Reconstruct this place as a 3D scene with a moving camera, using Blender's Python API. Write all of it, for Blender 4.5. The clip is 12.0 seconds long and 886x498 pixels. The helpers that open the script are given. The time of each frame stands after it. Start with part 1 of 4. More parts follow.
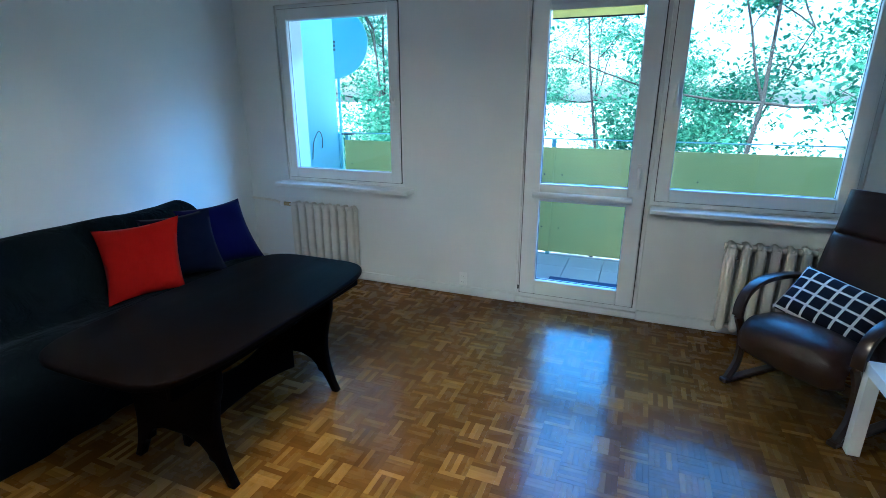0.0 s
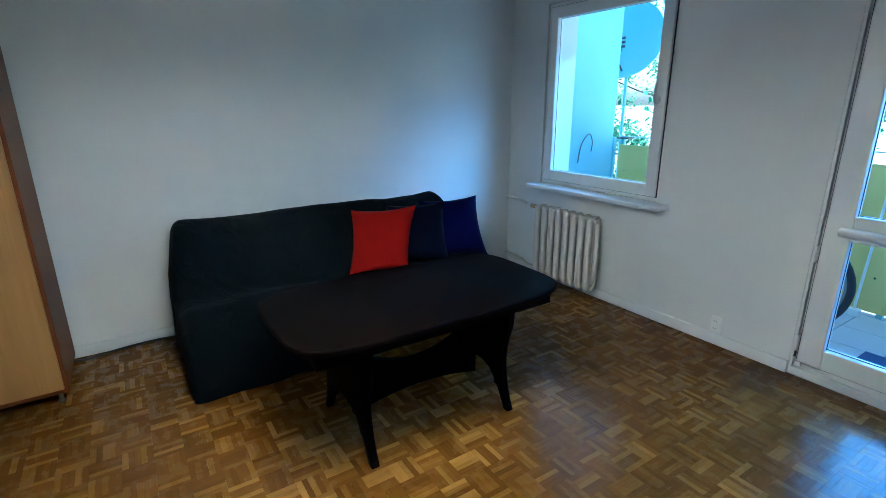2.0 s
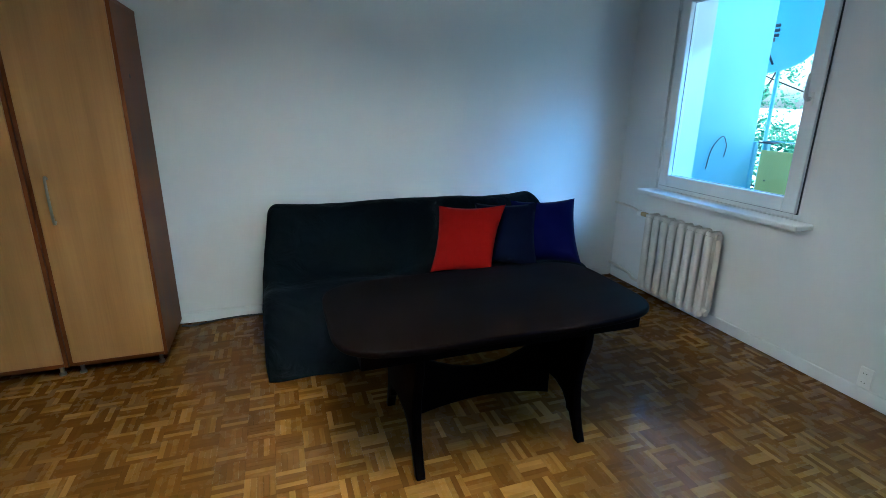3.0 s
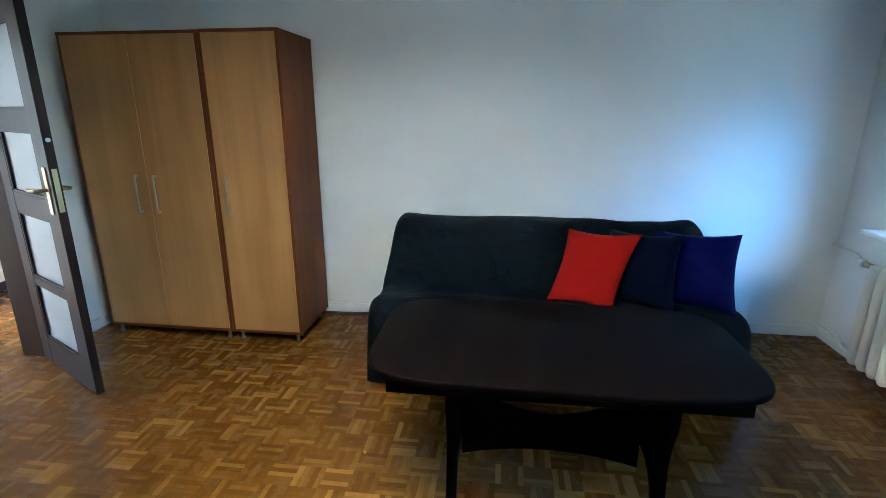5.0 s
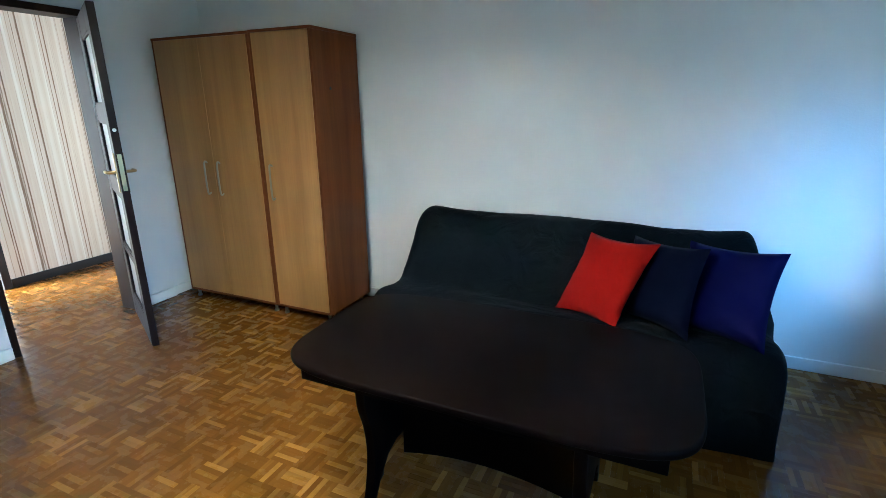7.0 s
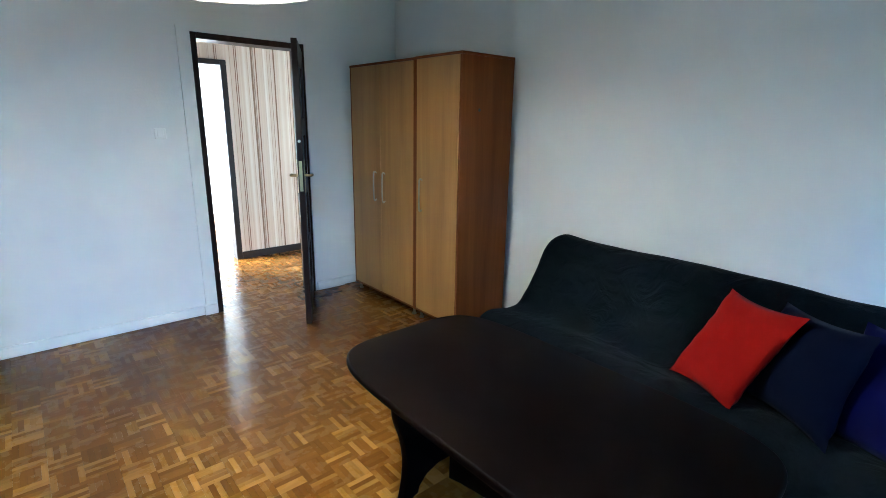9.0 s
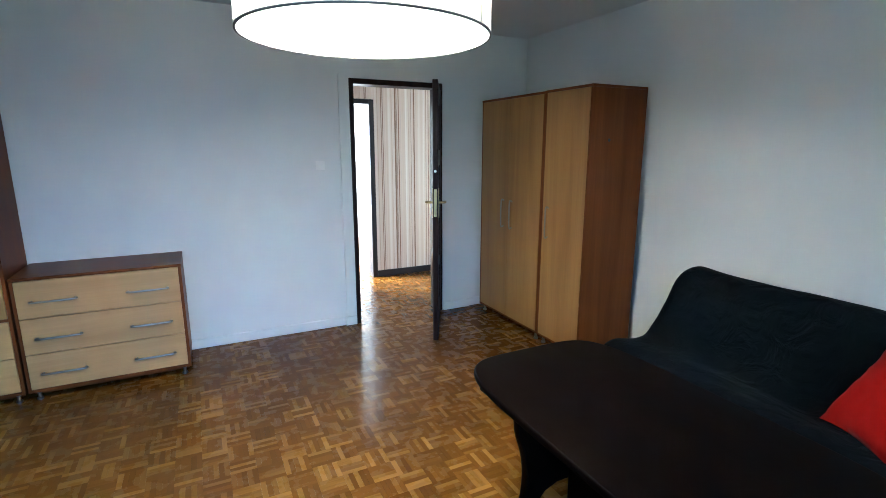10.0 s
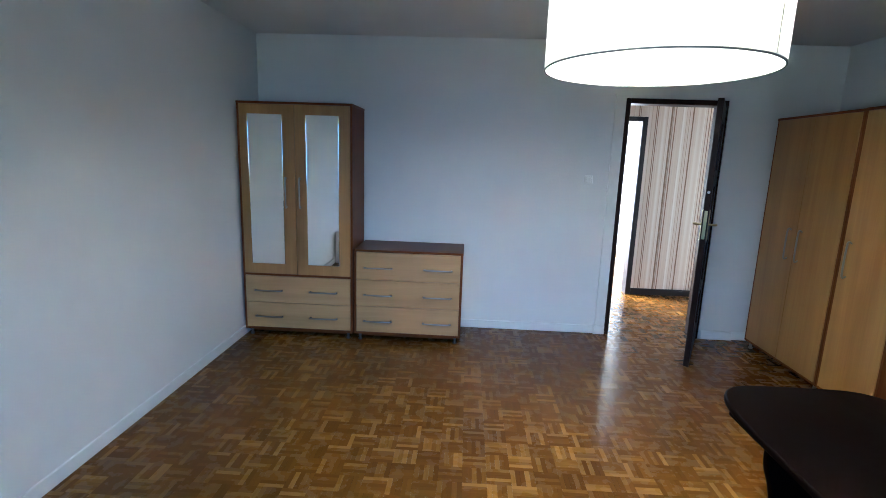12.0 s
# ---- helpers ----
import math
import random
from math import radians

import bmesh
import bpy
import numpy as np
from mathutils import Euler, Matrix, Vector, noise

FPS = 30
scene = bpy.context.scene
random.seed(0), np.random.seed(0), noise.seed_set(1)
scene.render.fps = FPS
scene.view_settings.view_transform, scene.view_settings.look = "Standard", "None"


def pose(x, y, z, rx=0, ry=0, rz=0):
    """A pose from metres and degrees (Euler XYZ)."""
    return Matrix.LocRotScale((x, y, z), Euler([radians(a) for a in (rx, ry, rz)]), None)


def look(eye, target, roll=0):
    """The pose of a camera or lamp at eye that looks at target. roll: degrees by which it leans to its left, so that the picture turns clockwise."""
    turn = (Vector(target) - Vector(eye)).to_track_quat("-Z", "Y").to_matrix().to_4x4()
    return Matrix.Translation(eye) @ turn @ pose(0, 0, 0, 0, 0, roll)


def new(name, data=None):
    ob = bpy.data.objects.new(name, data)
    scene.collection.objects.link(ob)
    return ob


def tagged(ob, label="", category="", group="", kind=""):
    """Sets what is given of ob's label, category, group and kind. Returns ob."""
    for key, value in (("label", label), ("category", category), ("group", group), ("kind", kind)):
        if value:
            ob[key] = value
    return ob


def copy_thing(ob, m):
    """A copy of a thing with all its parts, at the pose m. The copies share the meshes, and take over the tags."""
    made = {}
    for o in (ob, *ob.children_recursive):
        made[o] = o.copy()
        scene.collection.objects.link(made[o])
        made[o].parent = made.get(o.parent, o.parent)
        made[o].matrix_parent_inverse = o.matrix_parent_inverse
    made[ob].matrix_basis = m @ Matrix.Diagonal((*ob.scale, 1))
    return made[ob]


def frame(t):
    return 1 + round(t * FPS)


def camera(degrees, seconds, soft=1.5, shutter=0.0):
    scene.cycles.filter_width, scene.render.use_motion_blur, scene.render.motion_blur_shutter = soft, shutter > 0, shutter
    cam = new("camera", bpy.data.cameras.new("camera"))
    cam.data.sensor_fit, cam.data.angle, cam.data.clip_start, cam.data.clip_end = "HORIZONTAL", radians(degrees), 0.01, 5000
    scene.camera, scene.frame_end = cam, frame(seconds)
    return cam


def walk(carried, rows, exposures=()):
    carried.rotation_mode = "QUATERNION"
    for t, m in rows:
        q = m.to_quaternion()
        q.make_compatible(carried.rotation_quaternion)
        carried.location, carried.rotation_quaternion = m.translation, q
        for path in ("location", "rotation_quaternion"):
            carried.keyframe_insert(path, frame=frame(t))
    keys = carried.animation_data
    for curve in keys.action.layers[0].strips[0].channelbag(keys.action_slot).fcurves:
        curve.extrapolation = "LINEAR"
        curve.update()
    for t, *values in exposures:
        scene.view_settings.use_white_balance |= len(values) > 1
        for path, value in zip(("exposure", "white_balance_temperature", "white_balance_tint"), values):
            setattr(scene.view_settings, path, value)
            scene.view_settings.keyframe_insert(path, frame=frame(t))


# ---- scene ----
# Living room: the window wall lies along y = 0, the sofa wall along x = 0, z = 0 is the parquet.
ROOM_X, ROOM_Y, ROOM_Z = 4.88, -4.98, 2.52

# ---- camera ----
PATH = [
    (0.0, 3.302, -3.547, 1.533, 72.97, -0.02, 21.67),
    (0.5, 3.332, -3.396, 1.527, 72.81, 0.77, 29.70),
    (1.0, 3.328, -3.276, 1.521, 72.56, -0.11, 37.91),
    (1.5, 3.348, -3.171, 1.500, 72.80, 0.54, 45.51),
    (2.0, 3.544, -3.032, 1.504, 73.47, 0.35, 57.04),
    (2.5, 3.544, -2.907, 1.510, 73.04, -0.08, 64.21),
    (3.0, 3.479, -2.777, 1.471, 73.26, -0.55, 71.34),
    (5.0, 3.393, -2.160, 1.487, 74.29, -0.06, 97.25),
    (5.5, 3.281, -1.999, 1.481, 73.03, 0.72, 101.41),
    (6.0, 3.232, -1.826, 1.467, 73.43, 1.37, 104.29),
    (6.5, 3.204, -1.616, 1.482, 73.54, 0.97, 109.60),
    (8.5, 2.814, -1.129, 1.502, 74.18, -0.51, 129.83),
    (9.0, 2.781, -1.039, 1.513, 75.27, -1.01, 139.47),
    (9.5, 2.850, -0.981, 1.516, 75.95, -0.85, 146.70),
    (10.0, 2.896, -0.927, 1.540, 78.16, -0.03, 153.61),
    (10.5, 2.934, -0.818, 1.564, 79.27, -0.25, 162.61),
    (11.0, 2.942, -0.729, 1.565, 79.13, -0.91, 171.79),
    (11.5, 2.975, -0.680, 1.557, 79.22, -1.34, 177.49),
    (12.0, 3.033, -0.625, 1.558, 79.14, -1.89, 182.97),
]
EXPOSURES = [(0.0, 2.74, 4600, 0), (1.5, 2.77, 4600, -1), (3.0, 2.86, 4630, -1), (5.5, 3.40, 4770, 0), (8.5, 3.42, 4860, 1), (10.5, 3.10, 4860, 5), (12.0, 2.90, 4800, 7)]
cam = camera(84.0, 12.0, soft=0.65)
walk(cam, [(t, pose(x, y, z, rx, ry, rz)) for t, x, y, z, rx, ry, rz in PATH], EXPOSURES)

# ---- light ----
SUN_ELEVATION, SUN_AZIMUTH = radians(48), radians(200)
world = bpy.data.worlds.new("sky")
scene.world = world
world.use_nodes = True
sky = world.node_tree.nodes.new("ShaderNodeTexSky")
sky.sky_type, sky.sun_disc = "NISHITA", False
sky.sun_elevation, sky.sun_rotation, sky.dust_density = SUN_ELEVATION, SUN_AZIMUTH, 3.0
world.node_tree.links.new(sky.outputs[0], world.node_tree.nodes["Background"].inputs[0])
world.node_tree.nodes["Background"].inputs[1].default_value = 0.15
sun = new("sun", bpy.data.lights.new("sun", "SUN"))
sun.data.energy, sun.data.angle, sun.data.color = 5.0, radians(0.5), (1.0, 0.95, 0.86)
sun_way = Vector((math.sin(SUN_AZIMUTH) * math.cos(SUN_ELEVATION), math.cos(SUN_AZIMUTH) * math.cos(SUN_ELEVATION), math.sin(SUN_ELEVATION)))
sun.matrix_world = look((0, 0, 30), Vector((0, 0, 30)) - sun_way)


def area_light(name, centre, target, sx, sy, watts, colour, spread=180):
    ob = new(name, bpy.data.lights.new(name, "AREA"))
    ob.data.shape, ob.data.size, ob.data.size_y = "RECTANGLE", sx, sy
    ob.data.energy, ob.data.color, ob.data.spread = watts, colour, radians(spread)
    ob.matrix_world = look(centre, target)
    return ob


# daylight that falls in through the two windows and the balcony door
area_light("window_daylight", (0.99, 0.30, 1.54), (0.05, -0.50, 0.60), 0.95, 1.00, 0.85, (0.30, 0.60, 1.0), 55)
area_light("window_daylight", (3.96, 0.30, 1.54), (3.76, -1.60, 0.0), 0.92, 1.15, 1.0, (0.16, 0.46, 1.0), 95)
area_light("window_daylight", (2.95, 0.30, 1.25), (2.95, -1.50, 0.0), 0.58, 1.80, 2.2, (0.16, 0.46, 1.0), 95)
# added lamp inside the room across the hall, for daylight from its unseen window
area_light("far_room_fill_light", (3.4, -7.7, 1.4), (-0.5, -8.3, 1.1), 1.3, 1.5, 210, (1.0, 0.94, 0.84))
LAMP = (2.348, -2.600)
LAMP_WARM = (1.0, 0.87, 0.69)
for k in range(3):
    a = radians(120 * k + 40)
    bulb_light = new("bulb_light", bpy.data.lights.new("bulb_light", "POINT"))
    bulb_light.data.energy, bulb_light.data.color, bulb_light.data.shadow_soft_size = 5.6, LAMP_WARM, 0.05
    bulb_light.location = (LAMP[0] + 0.14 * math.cos(a), LAMP[1] + 0.14 * math.sin(a), 1.98)

# the lit lower face of the drum lamp
lamp_face = new("lamp_face_light", bpy.data.lights.new("lamp_face_light", "AREA"))
lamp_face.data.shape, lamp_face.data.size = "DISK", 0.74
lamp_face.data.energy, lamp_face.data.color = 2.3, LAMP_WARM
lamp_face.matrix_world = look((*LAMP, 1.898), (*LAMP, 0.0))


# ---- materials ----
class Graph:
    """A principled material and short ways to wire it."""

    def __init__(self, name, rough=0.5, metal=0.0, spec=0.5):
        self.mat = bpy.data.materials.new(name)
        self.mat.use_nodes = True
        self.t = self.mat.node_tree
        self.b = self.t.nodes["Principled BSDF"]
        self.b.inputs["Roughness"].default_value = rough
        self.b.inputs["Metallic"].default_value = metal
        self.b.inputs["Specular IOR Level"].default_value = spec
        self._pos = None

    def node(self, kind, **props):
        n = self.t.nodes.new(kind)
        for k, v in props.items():
            setattr(n, k, v)
        return n

    def put(self, n, sock, v):
        if hasattr(v, "links"):
            self.t.links.new(v, n.inputs[sock])
        else:
            n.inputs[sock].default_value = v

    def pos(self):
        if self._pos is None:
            self._pos = self.node("ShaderNodeNewGeometry").outputs["Position"]
        return self._pos

    def local(self):
        return self.node("ShaderNodeTexCoord").outputs["Object"]

    def scaled(self, sx, sy, sz, rz=0.0, vec=None):
        m = self.node("ShaderNodeMapping")
        self.put(m, "Vector", vec if vec is not None else self.pos())
        m.inputs["Scale"].default_value = (sx, sy, sz)
        m.inputs["Rotation"].default_value = (0, 0, rz)
        return m.outputs[0]

    def noise(self, vec, scale=1.0, detail=3.0, rough=0.5, distort=0.0):
        n = self.node("ShaderNodeTexNoise")
        self.put(n, "Vector", vec)
        n.inputs["Scale"].default_value, n.inputs["Detail"].default_value = scale, detail
        n.inputs["Roughness"].default_value, n.inputs["Distortion"].default_value = rough, distort
        return n.outputs["Fac"]

    def ramp(self, fac, *stops):
        n = self.node("ShaderNodeValToRGB")
        self.put(n, "Fac", fac)
        el = n.color_ramp.elements
        while len(el) < len(stops):
            el.new(0.5)
        for e, (p, c) in zip(el, stops):
            e.position = p
            e.color = (*c, 1.0) if len(c) == 3 else c
        return n.outputs["Color"]

    def span(self, fac, a, b, lo=0.0, hi=1.0):
        n = self.node("ShaderNodeMapRange")
        self.put(n, "Value", fac)
        for k, v in zip(("From Min", "From Max", "To Min", "To Max"), (lo, hi, a, b)):
            n.inputs[k].default_value = v
        return n.outputs[0]

    def math(self, op, a, b=0.0):
        n = self.node("ShaderNodeMath", operation=op)
        self.put(n, 0, a)
        self.put(n, 1, b)
        return n.outputs[0]

    def mix(self, fac, a, b, blend="MIX"):
        n = self.node("ShaderNodeMix", data_type="RGBA", blend_type=blend)
        self.put(n, "Factor", fac)
        for k, v in ((6, a), (7, b)):
            if hasattr(v, "links"):
                self.t.links.new(v, n.inputs[k])
            else:
                n.inputs[k].default_value = (*v, 1.0)
        return n.outputs[2]

    def bump(self, height, strength=0.2, distance=0.002):
        n = self.node("ShaderNodeBump")
        n.inputs["Strength"].default_value, n.inputs["Distance"].default_value = strength, distance
        self.put(n, "Height", height)
        self.t.links.new(n.outputs[0], self.b.inputs["Normal"])

    def colour(self, c):
        if hasattr(c, "links"):
            self.t.links.new(c, self.b.inputs["Base Color"])
        else:
            self.b.inputs["Base Color"].default_value = (*c, 1.0)
        return self

    def rough(self, r):
        self.put(self.b, "Roughness", r)
        return self


def paint(name, c, rough=0.6, grain=60.0, strength=0.15, vary=0.06, spec=0.4):
    g = Graph(name, rough, 0.0, spec)
    big = g.noise(g.scaled(1, 1, 1), 1.3, 4)
    g.colour(g.mix(g.span(big, 0, 1, 0.3, 0.7), tuple(v * (1 - vary) for v in c), c))
    g.bump(g.noise(g.scaled(1, 1, 1), grain, 4, 0.6), strength, 0.003)
    g.rough(g.span(g.noise(g.scaled(1, 1, 1), 9.0, 3), rough - 0.06, rough + 0.06))
    return g.mat


def wood(name, dark, light, axis="z", rough=0.4, grain=1.0, figure=0.5):
    g = Graph(name, rough)
    s = {"x": (0.9, 14, 14), "y": (14, 0.9, 14), "z": (14, 14, 0.9)}[axis]
    f = {"x": (2, 160, 160), "y": (160, 2, 160), "z": (160, 160, 2)}[axis]
    broad = g.noise(g.scaled(*(v * grain for v in s)), 1.0, 4, 0.55, 0.6)
    fine = g.noise(g.scaled(*f), 1.0, 3, 0.6)
    c = g.ramp(g.math("ADD", g.math("MULTIPLY", broad, 1 - figure * 0.4), g.math("MULTIPLY", fine, figure * 0.4)), (0.32, dark), (0.68, light))
    g.colour(c)
    g.bump(fine, 0.08, 0.001)
    g.rough(g.span(broad, rough - 0.07, rough + 0.07))
    return g.mat


def metal(name, c, rough=0.25):
    g = Graph(name, rough, 1.0)
    g.colour(c)
    g.rough(g.span(g.noise(g.scaled(1, 1, 1), 40.0, 3), rough - 0.06, rough + 0.1))
    return g.mat


def fabric(name, c, c2, weave=900.0, rough=0.95, sheen=0.3, strength=0.3):
    g = Graph(name, rough, 0.0, 0.06)
    fine = g.noise(g.scaled(1, 1, 1), weave, 2)
    big = g.noise(g.scaled(1, 1, 1), 5.0, 4, 0.6)
    g.colour(g.mix(g.math("MULTIPLY", g.math("ADD", fine, big), 0.5), c, c2))
    g.b.inputs["Sheen Weight"].default_value = sheen
    g.b.inputs["Sheen Roughness"].default_value = 0.4
    g.bump(fine, strength, 0.0006)
    return g.mat


M = {}
M["wall"] = paint("wall_paint", (0.70, 0.705, 0.695), 0.75, 70, 0.25, 0.05, 0.25)
M["ceiling"] = paint("ceiling_paint", (0.69, 0.68, 0.67), 0.85, 50, 0.2, 0.06, 0.2)
M["white_trim"] = paint("white_trim_paint", (0.72, 0.73, 0.73), 0.45, 30, 0.1, 0.05)
M["pvc"] = paint("white_pvc", (0.74, 0.75, 0.76), 0.32, 12, 0.03, 0.03)
M["radiator"] = paint("cream_radiator_enamel", (0.66, 0.62, 0.55), 0.38, 45, 0.2, 0.12)
M["gasket"] = paint("dark_rubber", (0.03, 0.03, 0.035), 0.6)
M["beech"] = wood("alder_veneer", (0.280, 0.134, 0.036), (0.405, 0.216, 0.063), "z", 0.38, 0.6, 0.55)
M["beech_x"] = wood("alder_veneer_across", (0.36, 0.205, 0.078), (0.49, 0.305, 0.128), "x", 0.38, 0.6, 0.55)
M["cherry"] = wood("dark_cherry_veneer", (0.105, 0.028, 0.006), (0.175, 0.052, 0.012), "z", 0.42, 0.6, 0.5)
M["cherry_x"] = wood("dark_cherry_veneer_across", (0.105, 0.028, 0.006), (0.175, 0.052, 0.012), "x", 0.35, 0.6, 0.5)
M["door_brown"] = wood("dark_brown_door", (0.015, 0.0075, 0.005), (0.031, 0.016, 0.010), "z", 0.42, 0.8, 0.5)
M["wenge"] = wood("wenge_stained_wood", (0.0016, 0.0008, 0.0006), (0.0042, 0.0021, 0.0014), "y", 0.46, 0.8, 0.8)
for cherry_name in ("cherry", "cherry_x", "door_brown"):
    M[cherry_name].node_tree.nodes["Principled BSDF"].inputs["Specular IOR Level"].default_value = 0.12
M["wenge"].node_tree.nodes["Principled BSDF"].inputs["Specular IOR Level"].default_value = 0.016
M["chair_wood"] = wood("brown_bent_wood", (0.022, 0.0085, 0.0036), (0.046, 0.018, 0.0072), "z", 0.3)
M["black_trim"] = paint("black_skirting", (0.012, 0.011, 0.012), 0.45)
M["steel"] = metal("brushed_steel", (0.32, 0.29, 0.25), 0.34)
M["brass"] = metal("aged_brass", (0.42, 0.33, 0.17), 0.3)
M["dark_metal"] = metal("dark_metal", (0.10, 0.10, 0.11), 0.45)
M["sofa"] = fabric("dark_teal_velour", (0.0006, 0.0012, 0.0014), (0.0056, 0.0086, 0.0104), 700, 0.95, 0.02)
M["red"] = fabric("red_cotton", (0.175, 0.0022, 0.0014), (0.235, 0.0040, 0.0020), 900, 0.9, 0.03)
M["navy"] = fabric("navy_cotton", (0.001, 0.002, 0.009), (0.003, 0.005, 0.018), 900, 0.9, 0.02)
M["blue"] = fabric("royal_blue_cotton", (0.0009, 0.0012, 0.027), (0.0018, 0.0022, 0.046), 900, 0.9, 0.02)
M["white_lacquer"] = paint("white_lacquer", (0.78, 0.78, 0.77), 0.35, 15, 0.03, 0.03)
M["plastic"] = paint("white_plastic", (0.76, 0.76, 0.74), 0.35, 10, 0.02, 0.02)
M["yellow"] = paint("yellow_painted_panel", (0.72, 0.60, 0.19), 0.5, 40, 0.1, 0.06)
M["facade"] = paint("pale_facade_plaster", (0.40, 0.68, 0.76), 0.8, 90, 0.4, 0.06)
M["dish"] = paint("light_grey_dish_paint", (0.28, 0.50, 0.56), 0.4)
M["mat"] = fabric("dark_blue_doormat", (0.035, 0.055, 0.12), (0.06, 0.09, 0.18), 300, 1.0, 0.1, 0.8)
M["grout"] = paint("grey_grout", (0.25, 0.25, 0.25), 0.9)
M["tyre"] = paint("black_rubber_tyre", (0.03, 0.03, 0.032), 0.7)


def leather():
    g = Graph("brown_leather", 0.36, 0.0, 0.28)
    big = g.noise(g.scaled(1, 1, 1), 6.0, 4, 0.6)
    g.colour(g.ramp(big, (0.3, (0.016, 0.0052, 0.0022)), (0.7, (0.034, 0.0112, 0.0046))))
    v = g.node("ShaderNodeTexVoronoi")
    g.put(v, "Vector", g.scaled(1, 1, 1))
    v.inputs["Scale"].default_value = 260
    g.bump(g.math("ADD", g.math("MULTIPLY", v.outputs["Distance"], 0.35), big), 0.25, 0.004)
    g.rough(g.span(big, 0.26, 0.46))
    return g.mat


def parquet():
    """Mosaic parquet: squares of five fingers, turned by turns; the tint of each finger comes from its place."""
    g = Graph("oak_mosaic_parquet", 0.25, 0.0, 0.05)
    sep = g.node("ShaderNodeSeparateXYZ")
    g.put(sep, 0, g.pos())
    u, v = (g.math("DIVIDE", g.math("ADD", sep.outputs[k], 12.0), TILE) for k in (0, 1))
    i, j = g.math("FLOOR", u), g.math("FLOOR", v)
    odd = g.math("MODULO", g.math("ADD", i, j), 2.0)
    fu, fv = g.math("FRACT", u), g.math("FRACT", v)
    mixn = g.node("ShaderNodeMix", data_type="FLOAT")
    g.put(mixn, 0, odd), g.put(mixn, 2, fu), g.put(mixn, 3, fv)
    k = g.math("FLOOR", g.math("MULTIPLY", mixn.outputs[0], 5.0))
    cell = g.node("ShaderNodeCombineXYZ")
    g.put(cell, 0, i), g.put(cell, 1, j), g.put(cell, 2, k)
    one = g.node("ShaderNodeTexWhiteNoise", noise_dimensions="3D")
    g.put(one, "Vector", cell.outputs[0])
    square = g.node("ShaderNodeCombineXYZ")
    g.put(square, 0, i), g.put(square, 1, j)
    two = g.node("ShaderNodeTexWhiteNoise", noise_dimensions="3D")
    g.put(two, "Vector", square.outputs[0])
    shift = g.node("ShaderNodeVectorMath", operation="SCALE")
    g.put(shift, 0, one.outputs["Color"])
    shift.inputs["Scale"].default_value = 5.0
    moved = g.node("ShaderNodeVectorMath", operation="ADD")
    g.put(moved, 0, g.pos()), g.put(moved, 1, shift.outputs[0])
    gx = g.noise(g.scaled(9, 130, 9, vec=moved.outputs[0]), 1.0, 3, 0.6)
    gy = g.noise(g.scaled(130, 9, 9, vec=moved.outputs[0]), 1.0, 3, 0.6)
    gm = g.node("ShaderNodeMix", data_type="FLOAT")
    g.put(gm, 0, odd), g.put(gm, 2, gy), g.put(gm, 3, gx)
    wear = g.noise(g.scaled(1, 1, 1), 0.9, 3)
    tone = g.math("ADD", g.math("MULTIPLY", one.outputs["Value"], 0.62), g.math("MULTIPLY", two.outputs["Value"], 0.22))
    tone = g.math("ADD", tone, g.math("MULTIPLY", gm.outputs[0], 0.20))
    tone = g.math("ADD", tone, g.math("MULTIPLY", g.math("SUBTRACT", wear, 0.5), 0.25))
    c = g.ramp(tone, (0.05, (0.080, 0.0285, 0.0033)), (0.38, (0.104, 0.0400, 0.0050)), (0.66, (0.126, 0.0510, 0.0068)), (0.92, (0.235, 0.112, 0.0215)))
    g.colour(c)
    g.rough(g.span(g.math("ADD", g.math("MULTIPLY", one.outputs["Value"], 0.15), g.noise(g.scaled(1, 1, 1), 14, 4)), 0.23, 0.31, 0.3, 0.85))
    g.bump(g.noise(g.scaled(1, 1, 1), 9, 1), 0.10, 0.0010)
    g.b.inputs["Coat Weight"].default_value = 0.32
    g.b.inputs["Coat Roughness"].default_value = 0.16
    return g.mat


def wallpaper():
    g = Graph("striped_wallpaper", 0.7, 0.0, 0.2)
    sep = g.node("ShaderNodeSeparateXYZ")
    g.put(sep, 0, g.pos())
    line = g.node("ShaderNodeCombineXYZ")
    g.put(line, 0, sep.outputs[0])
    broad = g.noise(line.outputs[0], 13.0, 2, 0.5)
    thin = g.noise(line.outputs[0], 85.0, 3, 0.75)
    ragged = g.noise(g.scaled(160, 160, 7), 1.0, 3, 0.7)
    beat = g.math("FRACT", g.math("ADD", g.math("MULTIPLY", sep.outputs[0], 5.3), g.math("MULTIPLY", broad, 0.9)))
    stripe = g.math("ADD", beat, g.math("MULTIPLY", g.math("SUBTRACT", ragged, 0.5), 0.05))
    c = g.ramp(broad, (0.30, (0.74, 0.68, 0.60)), (0.50, (0.62, 0.52, 0.42)), (0.66, (0.76, 0.71, 0.64)))
    brown, pale = (0.26, 0.17, 0.11), (1.0, 1.0, 1.0)
    dark = g.ramp(stripe, (0.40, pale), (0.42, brown), (0.46, brown), (0.48, pale), (0.53, pale), (0.55, brown), (0.57, brown), (0.59, pale), (0.80, pale), (0.82, (0.55, 0.43, 0.33)), (0.86, pale))
    lines = g.ramp(g.math("ADD", g.math("MULTIPLY", thin, 0.8), g.math("MULTIPLY", ragged, 0.2)), (0.54, (1, 1, 1)), (0.66, (0.52, 0.40, 0.31)))
    g.colour(g.mix(0.9, g.mix(0.85, c, lines, "MULTIPLY"), dark, "MULTIPLY"))
    g.bump(ragged, 0.15, 0.001)
    return g.mat


